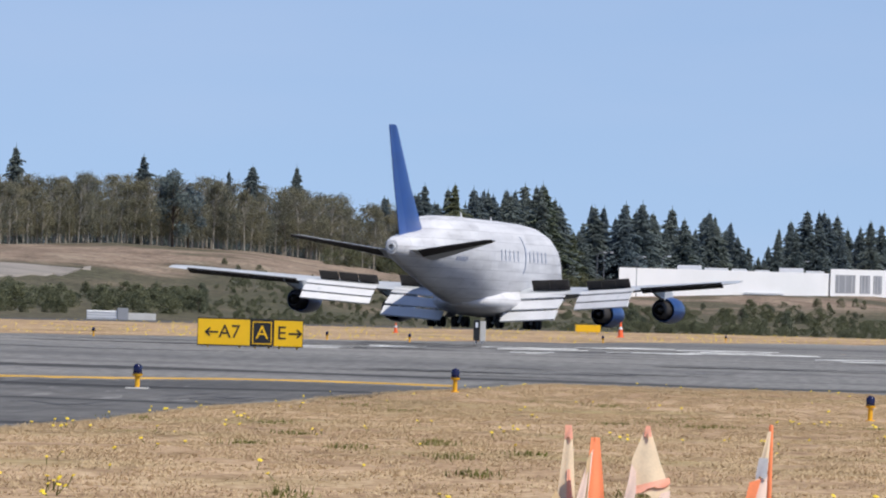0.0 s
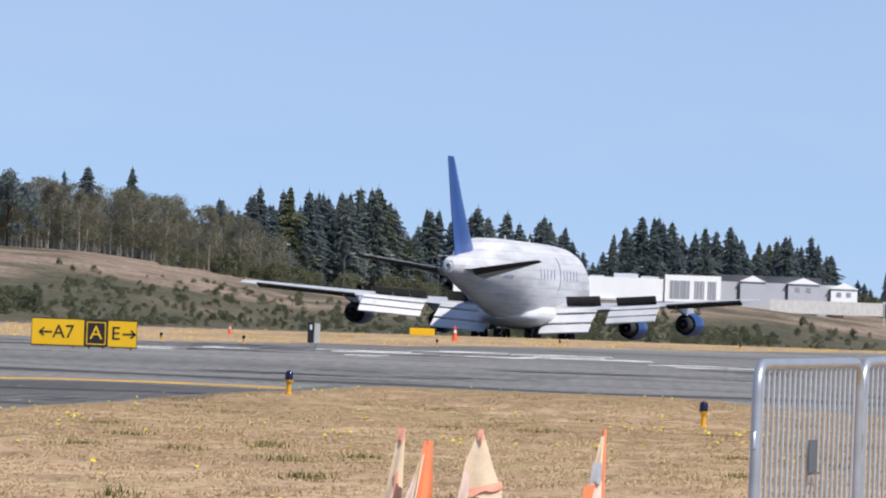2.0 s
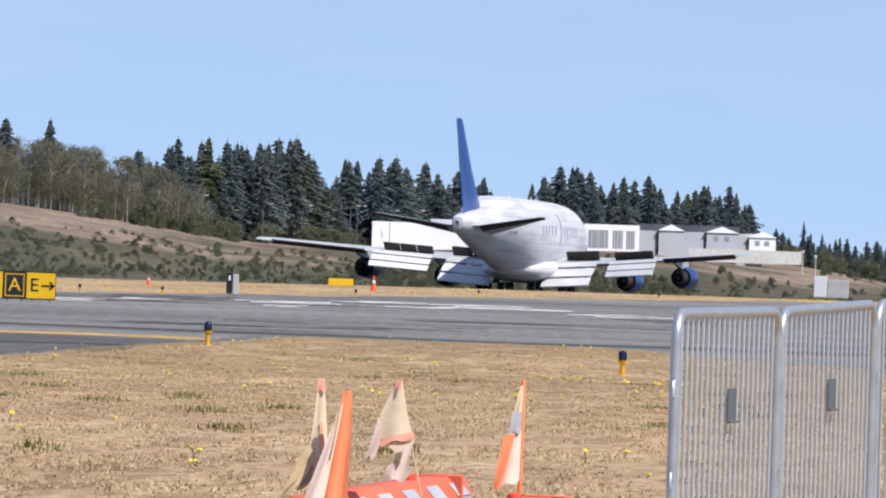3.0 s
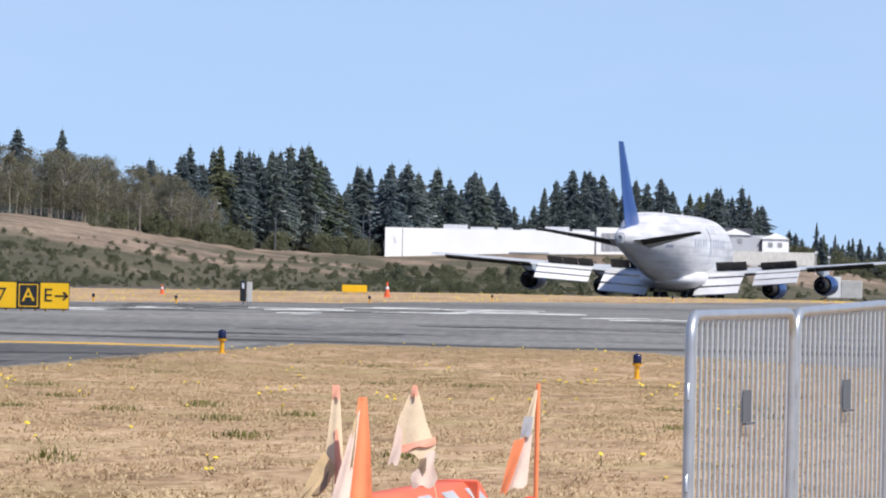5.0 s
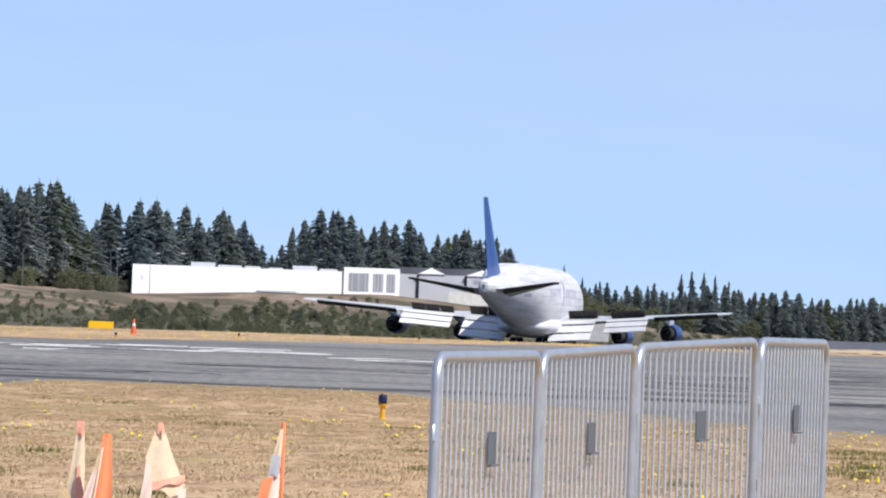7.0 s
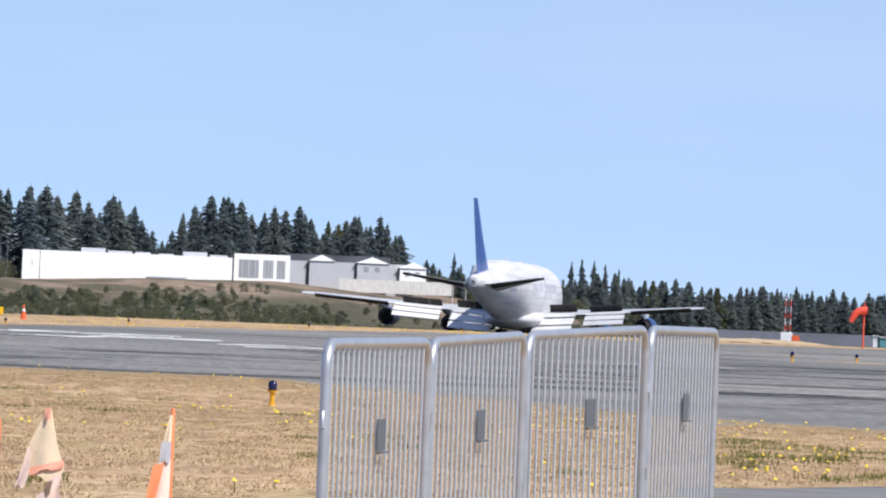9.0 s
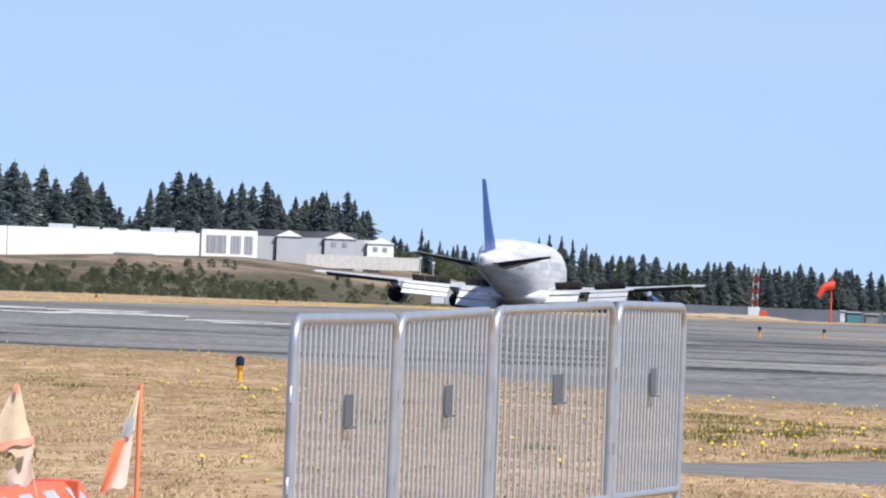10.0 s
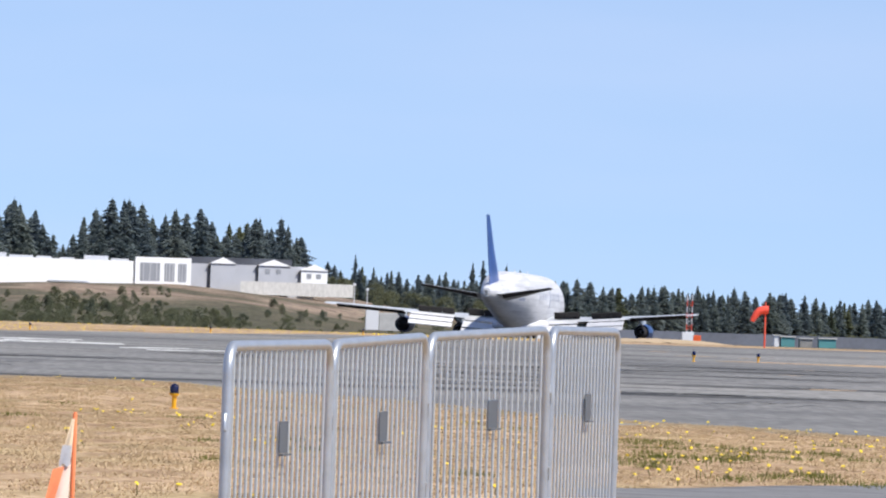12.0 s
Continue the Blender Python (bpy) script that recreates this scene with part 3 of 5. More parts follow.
        # flaps: three elements inboard and outboard
        for x0, x1 in ((3.4, 9.9), (11.7, 18.6)):
            big = 1.14 if x0 < 5 else 0.76
            aft = 1.45 if x0 < 5 else 1.15
            for k, (b0, d0, b1, d1) in enumerate(((-0.7, -0.05, 0.35, 0.42), (0.5, 0.66, 1.9, 1.52), (1.95, 1.74, 2.9, 2.6))):
                part("flap", flap_panel(side, x0, x1, 0, 0, d0 * big, d1 * big, b0 * big * aft, b1 * big * aft), AIR_WHITE, w, "extended white flap segment")
            for k in range(2):
                x = x0 + (x1 - x0) * (0.22 + 0.56 * k)
                le, ch, th, z = wing_at(x)
                t = Geo().tube([(side * x, le - ch * 0.55, z - 0.75), (side * x, le - ch * 0.9, z - 0.85), (side * x, le - ch - 1.4 * big, z - 1.35 * big), (side * x, le - ch - 2.6 * big, z - 2.1 * big)], [0.12, 0.32, 0.28, 0.06], 8)
                part("flap_track", t, AIR_GREY, w, "grey flap track fairing", 50)
        # outboard aileron, underside shade put into its dark colour
        part("aileron", flap_panel(side, 19.6, 30.2, 0, 0, 0.48, -0.02, -1.1, 0.12, 0.1), AIR_DARK, w, "drooped aileron, the shade of its underside painted dark")
        # raised spoilers
        for x0, x1, h in ((5.0, 7.2, 1.2), (7.25, 9.7, 1.2), (12.0, 13.9, 0.95), (13.95, 15.8, 0.95), (15.85, 17.7, 0.95)):
            c = []
            for x, k in ((x0, 0), (x1, 0), (x1, 1), (x0, 1)):
                le, ch, th, z = wing_at(x)
                c.append((side * x, le - ch * 0.70 - k * 1.0, z + th * ch * 0.22 + k * h))
            part("spoiler", Geo().slab(c, 0.09), AIR_DARK, w, "raised dark-backed spoiler board")
        nacelle(ac, side * 12.1, 47.0, 1.9, side)
        nacelle(ac, side * 20.9, 39.2, 2.55, side)
        bogie(ac, side * 5.5, 41.0, 3.4)
        bogie(ac, side * 1.95, 38.0, 2.6)
        part("gear_door", Geo().slab([(side * 3.3, 39, 2.6), (side * 3.3, 43, 2.6), (side * 4.0, 43, 1.1), (side * 4.0, 39, 1.1)], 0.06), AIR_WHITE, ac, "open white gear door")
    n = Geo().tube([(0, 63.5, 0.6), (0, 63.7, 2.6)], [0.13, 0.16], 8)
    leg = part("nose_gear_leg", n, STEEL, ac, "steel nose gear strut", 40)
    for dx in (-0.35, 0.35):
        part("wheel", Geo().tube([(dx - 0.18, 63.5, 0.6), (dx + 0.18, 63.5, 0.6)], 0.6, 20), TYRE, leg, "black rubber tyre", 40)
    for y, z in ((30, 12.0), (43, 11.75), (51, 11.1)):
        part("antenna", Geo().slab([(0, y, z - 0.1), (0, y - 0.7, z - 0.1), (0, y - 0.75, z + 0.55), (0, y - 0.4, z + 0.55)], 0.06), AIR_WHITE, ac, "small blade antenna")
    # title on the starboard side: plain strokes and a long bow
    def stroke(y0, z0, y1, z1, wd=0.22):
        d = Vector((0, y1 - y0, z1 - z0)).normalized()
        nn = Vector((0, -d.z, d.y)) * wd / 2
        pts = []
        for y, z, s in ((y0, z0, -1), (y1, z1, -1), (y1, z1, 1), (y0, z0, 1)):
            p = body_side(y + nn.y * s, z + nn.z * s, 0.03)
            pts.append(p)
        return pts
    y = 31.2
    for k in range(11):
        if k == 5:
            y += 1.5
        part("title_bar", Geo().slab(stroke(y + 0.5, 7.45, y + 0.5, 8.65, 0.26), 0.03), TITLE_BLUE, ac, "plain slate blue title bar")
        y += 1.75
    g = Geo()
    for k in range(14):
        t0, t1 = k / 14, (k + 1) / 14
        a0, a1 = (-1.0 + 2.0 * t0), (-1.0 + 2.0 * t1)
        g.slab(stroke(40.0 + 2.0 * math.cos(a0 * 1.1), 8.15 + 2.2 * math.sin(a0 * 1.2), 40.0 + 2.0 * math.cos(a1 * 1.1), 8.15 + 2.2 * math.sin(a1 * 1.2), 0.26 * math.sin(math.pi * (k + 0.7) / 14.4) + 0.06), 0.03)
    part("title_bow", g, TITLE_BLUE, ac, "slate blue bow through the title")
    for k in range(6):
        part("marking_bar", Geo().slab(stroke(16.2 + 0.55 * k, 7.15, 16.2 + 0.55 * k + 0.05, 7.65, 0.26), 0.03), TITLE_BLUE, ac, "small dark bar on the tail section")
    return ac


def rolled(t):
    """Distance run along the runway after t seconds."""
    held = 3.0 * math.sin(math.pi * (t - 4.6) / 4.0) ** 2 if 4.6 < t < 8.6 else 0.0
    return 51.0 * t - 0.80 * t * t - held


# ---- airfield signs and lights ----
def text_mesh(body, size, depth):
    c = bpy.data.curves.new("legend", "FONT")
    c.body, c.size, c.extrude, c.align_x, c.align_y = body, size, depth, "CENTER", "CENTER"
    o = new("legend_maker", c)
    me = bpy.data.meshes.new_from_object(o.evaluated_get(bpy.context.evaluated_depsgraph_get()))
    bpy.data.objects.remove(o)
    return me


def arrow_geo(length, wd, flip):
    """A slim arrow in the x-z plane."""
    g = Geo()
    s = -1 if flip else 1
    g.box((0, 0, 0), (length, 0.012, wd))
    for k in (-1, 1):
        g.box((s * (length / 2 - 0.075), 0, k * 0.062), (0.21, 0.012, wd), Matrix.Rotation(s * k * radians(42), 3, "Y"))
    return g


def build_taxi_sign():
    D = 261.7
    left, right = lofted(-1193, 19, D), lofted(-1006, 21, D)
    base = place(-1100, D)
    wid = (right - left).length
    zt = (left.z + right.z) / 2
    yaw = -math.degrees(math.atan2(base.x, base.y))
    s = thing("taxiway_sign", "yellow and black taxiway sign with arrows on low legs", "sign", "", pose(base.x, base.y, base.z, 0, 0, yaw))
    hgt = 0.86
    zc = zt - hgt / 2 - base.z
    x = -wid / 2
    for frac, mat, body, dark in ((0.503, SIGN_YELLOW, "A7", False), (0.217, SIGN_BLACK, "A", True), (0.28, SIGN_YELLOW, "E", False)):
        w = wid * frac
        xc = x + w / 2
        p = part("panel", Geo().box((xc, 0, zc), (w - 0.02, 0.22, hgt), None, 0.02), mat, s, "black location panel" if dark else "yellow direction panel")
        part("frame", Geo().box((xc, 0.01, zc + hgt / 2 + 0.018), (w, 0.25, 0.03)).box((xc, 0.01, zc - hgt / 2 - 0.018), (w, 0.25, 0.03))
             .box((x + 0.008, 0.01, zc), (0.016, 0.25, hgt)).box((x + w - 0.008, 0.01, zc), (0.016, 0.25, hgt)), SIGN_BLACK, p, "thin black panel edge")
        ink = SIGN_YELLOW if dark else SIGN_BLACK
        me = text_mesh(body, 0.62, 0.004)
        me.materials.append(ink)
        off = {"A7": 0.18, "A": 0.0, "E": -0.22}[body]
        t = new("legend", me)
        t.parent, t.matrix_basis = p, pose(xc + off, -0.118, zc - 0.0, 90, 0, 0)
        if body != "A":
            a = part("arrow", arrow_geo(0.42, 0.055, body == "A7"), SIGN_BLACK, p)
            a.matrix_basis = pose(xc - 0.40 if body == "A7" else xc + 0.22, -0.118, zc)
        else:
            part("border", Geo().box((xc, -0.114, zc + 0.36), (w - 0.12, 0.01, 0.03)).box((xc, -0.114, zc - 0.36), (w - 0.12, 0.01, 0.03))
                 .box((xc - w / 2 + 0.075, -0.114, zc), (0.03, 0.01, 0.7)).box((xc + w / 2 - 0.075, -0.114, zc), (0.03, 0.01, 0.7)), SIGN_YELLOW, p, "yellow inset border")
        for k in (-1, 1):
            part("leg", Geo().tube([(xc + k * w * 0.3, 0, -0.1), (xc + k * w * 0.3, 0, zc - hgt / 2)], 0.035, 8), SIGN_YELLOW, s)
        x += w


def edge_light(u, d, scale=1.0, slab=False):
    b = place(u, d)
    L = thing("taxiway_light", "blue glass taxiway edge light on a yellow stem", "edge light", "taxiway edge lights", pose(b.x, b.y, b.z))
    h = 0.46 * scale
    g = Geo().tube([(0, 0, -0.02), (0, 0, 0.02 * scale), (0, 0, 0.021 * scale), (0, 0, h * 0.5), (0, 0, h * 0.52), (0, 0, h * 0.6)], [0.09 * scale, 0.085 * scale, 0.045 * scale, 0.045 * scale, 0.085 * scale, 0.095 * scale], 12)
    part("stem", g, LAMP_YELLOW, L, "yellow stem and cup", 40)
    part("collar", Geo().tube([(0, 0, h * 0.6), (0, 0, h * 0.65)], 0.085 * scale, 12), SIGN_BLACK, L, "black collar", 40)
    part("lens", Geo().tube([(0, 0, h * 0.65), (0, 0, h * 0.82), (0, 0, h * 0.94), (0, 0, h)], [0.078 * scale, 0.085 * scale, 0.07 * scale, 0.012], 12), LAMP_BLUE, L, "dark blue glass dome", 50)
    if slab:
        part("base_slab", Geo().box((0, 0, 0.02), (0.42, 0.42, 0.04), None, 0.008), CONCRETE, L, "small pale concrete base")
    return L


build_taxi_sign()
edge_light(-1297, 151.0, 1.08, True)
edge_light(-735, 159.5, 1.05)
edge_light(0, 137.6, 0.97)
edge_light(916, 347.0, 1.05)
edge_light(1030, 365.2, 0.95)
for u, d in ((-1377, 319.0), (-964, 347.0), (-818, 353.0), (-476, 401.7), (-259, 452.9), (60, 493.0), (330, 530.8)):
    edge_light(u, d, 0.85)


def traffic_cone(u, d, h, label="orange traffic cone with a white collar on the grass strip"):
    b = place(u, d)
    c = thing("traffic_cone", label, "cone", "traffic cones", pose(b.x, b.y, b.z))
    part("base", Geo().box((0, 0, 0.02), (h * 0.5, h * 0.5, 0.05), None, 0.01), CONE_ORANGE, c)
    part("body", Geo().tube([(0, 0, 0.03), (0, 0, h * 0.6), (0, 0, h)], [h * 0.2, h * 0.1, h * 0.035], 14), CONE_ORANGE, c, "", 50)
    part("collar", Geo().tube([(0, 0, h * 0.52), (0, 0, h * 0.7)], [h * 0.125, h * 0.085], 14), REFLECT, c, "white reflective collar", 50)


traffic_cone(-445, 487.0, 0.95)
traffic_cone(-843, 474.8, 0.62)


def build_verge_signs():
    b = place(-503, 511.3)
    s = thing("marker_board", "low yellow board standing on the grass strip", "sign", "", pose(b.x, b.y, b.z, 0, 0, 2))
    part("board", Geo().box((0, 0, 0.40), (1.62, 0.2, 0.46), None, 0.03), SIGN_YELLOW, s)
    for k in (-0.6, 0, 0.6):
        part("leg", Geo().tube([(k, 0, -0.05), (k, 0, 0.2)], 0.03, 8), SIGN_YELLOW, s)
    b = place(-695, 365.2)
    s = thing("distance_sign", "narrow black and grey upright sign seen nearly edge on", "sign", "", pose(b.x, b.y, b.z, 0, 0, 4))
    part("face", Geo().box((-0.13, 0, 0.62), (0.28, 0.5, 0.95), None, 0.02), SIGN_BLACK, s, "black sign face")
    part("numeral_bar", Geo().box((-0.13, -0.26, 0.86), (0.1, 0.02, 0.24)), REFLECT, s, "white numeral bar")
    part("housing", Geo().box((0.16, 0.05, 0.58), (0.26, 0.5, 0.92), None, 0.02), CONCRETE, s, "pale grey side of the housing")
    for k in (-0.13, 0.13):
        part("leg", Geo().tube([(k, 0, -0.05), (k, 0, 0.2)], 0.04, 8), REFLECT, s)


build_verge_signs()


# ---- crowd barriers ----
def crowd_barrier(p, q):
    """A steel barrier from post p to post q (u, distance, top height)."""
    A = lofted(p[0], p[2], p[1])
    B = lofted(q[0], q[2], q[1])
    run = Vector((B.x - A.x, B.y - A.y, 0))
    L = run.length - 0.05
    yaw = math.degrees(math.atan2(run.y, run.x))
    mid = (A + B) / 2
    pitch = math.degrees(math.atan2(B.z - A.z, run.length))
    ob = thing("crowd_barrier", "galvanised steel crowd barrier with close upright bars on the grass", "barrier", "linked crowd barriers", pose(mid.x, mid.y, mid.z - 1.1, 0, -pitch, yaw))
    h, r, R = 1.1, 0.021, 0.11
    bot = 0.14
    x0, x1 = -L / 2 + r, L / 2 - r
    pts = [(x0, 0, bot)]
    for k in range(7):
        a = math.pi - k * math.pi / 12
        pts.append((x0 + R + R * math.cos(a), 0, h - r - R + R * math.sin(a)))
    for k in range(7):
        a = math.pi / 2 - k * math.pi / 12
        pts.append((x1 - R + R * math.cos(a), 0, h - r - R + R * math.sin(a)))
    pts.append((x1, 0, bot))
    fr = part("frame", Geo().tube(pts, r, 12), GALV, ob, "rounded tube frame", 60)
    part("bottom_rail", Geo().tube([(x0, 0, bot + 0.01), (x1, 0, bot + 0.01)], r * 0.9, 10), GALV, ob, "", 60)
    n = 19
    bar = None
    for k in range(n):
        x = x0 + (x1 - x0) * (k + 1) / (n + 1)
        if bar is None:
            bar = Geo().tube([(0, 0, bot + 0.01), (0, 0, h - 0.03)], 0.0066, 6).mesh("bar", BAR_ZINC, 60)
        part("bar", bar, GALV, ob).location = (x, 0, 0)
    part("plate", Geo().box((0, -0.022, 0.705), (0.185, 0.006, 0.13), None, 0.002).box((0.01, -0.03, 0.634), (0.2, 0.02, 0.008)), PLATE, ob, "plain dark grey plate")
    for x, s in ((x0, -1), (x1, 1)):
        part("foot", Geo().tube([(x, 0, bot), (x, 0, 0.03)], 0.02, 10).tube([(x, -0.28, 0.0), (x, -0.24, 0.035), (x, 0.24, 0.035), (x, 0.28, 0.0)], 0.016, 8), GALV, ob, "", 60)
    for z in (0.42, 0.78):
        part("hook", Geo().tube([(x1, 0, z), (x1 + 0.045, -0.012, z), (x1 + 0.05, -0.012, z - 0.06)], 0.008, 6), GALV, fr, "", 60)
        part("eye", Geo().tube([(x0 - 0.02, 0, z - 0.03), (x0 - 0.035, 0, z - 0.03), (x0 - 0.035, 0, z + 0.03), (x0 - 0.02, 0, z + 0.03)], 0.008, 6), GALV, fr, "", 60)
    return ob


POSTS = [(90, 31.04, 43), (276, 33.36, 34), (445, 35.61, 15.5), (662, 37.92, -3.5), (782, 40.30, -3.5)]
for p, q in zip(POSTS, POSTS[1:]):
    crowd_barrier(p, q)


# ---- low barricade with flags ----
def low_barricade(a, b, lamps):
    """Water-filled barrier beam between two top ends."""
    run = Vector((b.x - a.x, b.y - a.y, 0))
    m = (a + b) / 2
    gz = 0.06
    pitch = math.degrees(math.atan2(b.z - a.z, run.length))
    base = thing("low_barricade", "low orange plastic barricade with pale slanted stripes on the grass", "barricade", "low barricades", pose(m.x, m.y, gz, 0, -pitch, math.degrees(math.atan2(run.y, run.x))))
    L, H = run.length, (a.z + b.z) / 2 - gz
    prof = [(-0.13, 0.0), (0.13, 0.0), (0.125, H * 0.7), (0.09, H - 0.02), (0.07, H), (-0.07, H), (-0.09, H - 0.02), (-0.125, H * 0.7)]
    rings = [[Vector((x, y * s, H / 2 + (z - H / 2) * s)) for y, z in prof] for x, s in ((-L / 2, 0.9), (-L / 2 + 0.02, 1.0), (L / 2 - 0.02, 1.0), (L / 2, 0.9))]
    part("body", Geo().loft(rings), BARRICADE, base, "orange plastic body", 40)
    n = 6
    for k in range(n):
        x = -L / 2 + L * (k + 0.3) / n
        w = L / n * 0.5
        part("stripe", Geo().slab([(x + 0.12, -0.1315, 0.03), (x + 0.12 + w, -0.1315, 0.03), (x + w, -0.1275, H * 0.68), (x, -0.1275, H * 0.68)], 0.004), STRIPE, base, "pale reflective stripe")
        part("stripe_top", Geo().slab([(x, -0.1285, H * 0.7), (x + w, -0.1285, H * 0.7), (x + w - 0.04, -0.094, H - 0.025), (x - 0.04, -0.094, H - 0.025)], 0.004), STRIPE, base, "pale reflective stripe")
    part("seam", Geo().box((L / 2 - 0.16, 0, H / 2), (0.02, 0.275, H + 0.012), None, 0.004), BARRICADE, base)
    for x in lamps:
        part("lamp", Geo().tube([(x * L, 0, H - 0.01), (x * L, 0, H + 0.02), (x * L, 0, H + 0.03)], [0.03, 0.028, 0.01], 10), RED_PAINT, base, "small red lamp", 50)
    return base


low_barricade(lofted(-552, 400, 33.6), lofted(-298, 350, 35.0), (0.22,))
low_barricade(lofted(-520, 432, 31.8), lofted(-100, 381, 33.2), (0.30,))
FLAGS = []
FLAG_TOP = [0.0]


def cloth(name, parent, corners, mat, folds=2, label="", out=0.0):
    """A hanging piece of cloth with folds, between an outline's left and right edges (x, z pairs from top down)."""
    nx, nz = 7, 9
    left, right = corners
    blown = FLAG_TOP[0]
    g = Geo()
    vs = []
    for i in range(nz):
        t = i / (nz - 1)
        xl, zl = np.interp(t, [p[0] for p in left], [p[1] for p in left]), np.interp(t, [p[0] for p in left], [p[2] for p in left])
        xr, zr = np.interp(t, [p[0] for p in right], [p[1] for p in right]), np.interp(t, [p[0] for p in right], [p[2] for p in right])
        for k in range(nx):
            s = k / (nx - 1)
            z = zl + (zr - zl) * s + 0.008 * math.sin(9 * s + 4 * t) * t
            # blown a little towards the viewer, so that the cloth faces the sky
            vs.append((xl + (xr - xl) * s, 0.012 * t * math.sin(s * math.pi * folds + t * 2) - 0.42 * (blown - z) - out, z))
    back = [(x, y + 0.003, z) for x, y, z in vs]
    n = nx * nz
    fs = []
    for i in range(nz - 1):
        for k in range(nx - 1):
            q = (i * nx + k, i * nx + k + 1, (i + 1) * nx + k + 1, (i + 1) * nx + k)
            fs.append(q)
            fs.append(tuple(n + j for j in reversed(q)))
    g.add(vs + back, fs)
    return part(name, g, mat, parent, label, 60)


def build_flags():
    def staff(u, d, v, label, mat=FLAG_ORANGE, r=0.009, lean=0.0):
        top = lofted(u, v, d)
        gz = height(bearing(u), d)
        s = thing("flag_staff", label, "flag", "barricade flags", pose(top.x, top.y, gz))
        h = top.z - gz
        FLAG_TOP[0] = h
        part("staff", Geo().tube([(lean, 0, -0.02), (0, 0, h - 0.01), (0, 0, h)], [r, r, r * 0.6], 8), mat, s, "", 50)
        return s, h
    # cream flag with an orange streak, its tan end blown aside
    s, h = staff(-531, 33.1, 191, "faded cream and orange warning flag on a thin staff", FLAG_FADED)
    f = cloth("flag", s, ([(0, -0.012, h), (0.5, -0.03, h - 0.2), (1, -0.045, h - 0.35)], [(0, 0.012, h), (0.5, 0.03, h - 0.2), (1, 0.04, h - 0.36)]), FLAG_FADED, 2, "faded cream cloth")
    cloth("flag_tip", f, ([(0, -0.016, h + 0.004), (1, -0.018, h - 0.05)], [(0, 0.012, h + 0.004), (1, 0.02, h - 0.05)]), FLAG_PINK, 1, "orange tip", 0.009)
    cloth("streak", f, ([(0, 0.0, h - 0.18), (1, 0.002, h - 0.40)], [(0, 0.012, h - 0.18), (1, 0.042, h - 0.42)]), FLAG_PINK, 2, "faded orange streak", 0.013)
    cloth("flag_end", f, ([(0, -0.045, h - 0.27), (1, -0.155, h - 0.49)], [(0, 0.01, h - 0.34), (1, -0.04, h - 0.44)]), FLAG_TAN, 2, "tan blown end", 0.017)
    cloth("torn_edge", f, ([(0, -0.13, h - 0.46), (1, -0.158, h - 0.5)], [(0, -0.02, h - 0.35), (1, -0.03, h - 0.42)]), FLAG_BROWN, 1, "brown edge", 0.021)
    FLAGS.append((f, 9, 0.0))
    # bright orange flag, furled, with a pale fold
    s, h = staff(-484, 32.9, 210, "bright orange warning flag furled round its staff")
    f = cloth("flag", s, ([(0, -0.018, h), (0.4, -0.045, h - 0.2), (1, -0.075, h - 0.5)], [(0, 0.018, h), (0.4, 0.03, h - 0.2), (1, 0.036, h - 0.5)]), FLAG_ORANGE, 3, "bright orange cloth")
    cloth("flag_fold", f, ([(0, -0.03, h - 0.08), (1, -0.16, h - 0.5)], [(0, -0.012, h - 0.05), (1, -0.07, h - 0.5)]), FLAG_PALE, 2, "faded pink fold", 0.009)
    # shade beside the fold, painted as a tan strip of cloth
    cloth("fold_shade", f, ([(0, -0.04, h - 0.1), (1, -0.06, h - 0.3)], [(0, -0.02, h - 0.06), (1, -0.045, h - 0.28)]), FLAG_TAN, 1, "tan strip, shade painted along the fold", 0.013)
    FLAGS.append((f, 7, 1.3))
    # bleached flag: broad triangle, a loose strip and a torn end
    s, h = staff(-392, 33.8, 188, "sun-bleached cream warning flag with an orange stripe", FLAG_FADED, 0.003, 0.16)
    f = cloth("flag", s, ([(0, -0.008, h), (0.55, -0.075, h - 0.165), (0.7, -0.058, h - 0.2), (1, -0.052, h - 0.272)], [(0, 0.008, h), (0.5, 0.055, h - 0.15), (0.9, 0.1, h - 0.265), (1, 0.06, h - 0.32)]), FLAG_FADED, 2, "bleached cream cloth")
    cloth("loose_strip", f, ([(0, -0.07, h - 0.16), (0.5, -0.085, h - 0.25), (1, -0.108, h - 0.33)], [(0, -0.05, h - 0.19), (0.5, -0.05, h - 0.27), (1, -0.062, h - 0.335)]), FLAG_PALE, 1, "pale loose strip", 0.009)
    cloth("stripe", f, ([(0, -0.05, h - 0.252), (1, -0.05, h - 0.28)], [(0, 0.092, h - 0.214), (1, 0.1, h - 0.242)]), FLAG_PINK, 2, "faded orange stripe", 0.013)
    cloth("tip", f, ([(0, -0.01, h + 0.003), (1, -0.016, h - 0.04)], [(0, 0.01, h + 0.003), (1, 0.016, h - 0.04)]), FLAG_PINK, 1, "faded orange tip", 0.017)
    t = cloth("tatter", f, ([(0, 0.055, h - 0.28), (0.4, 0.03, h - 0.345), (0.7, -0.01, h - 0.38), (1, 0.0, h - 0.425)], [(0, 0.095, h - 0.27), (0.4, 0.09, h - 0.34), (0.7, 0.11, h - 0.38), (1, 0.09, h - 0.425)]), FLAG_PALE, 3, "torn pale end", 0.021)
    cloth("soiled_fold", t, ([(0, 0.03, h - 0.31), (1, 0.02, h - 0.375)], [(0, 0.058, h - 0.3), (1, 0.056, h - 0.36)]), FLAG_BROWN, 1, "brown fold", 0.025)
    FLAGS.append((f, 12, 2.1))
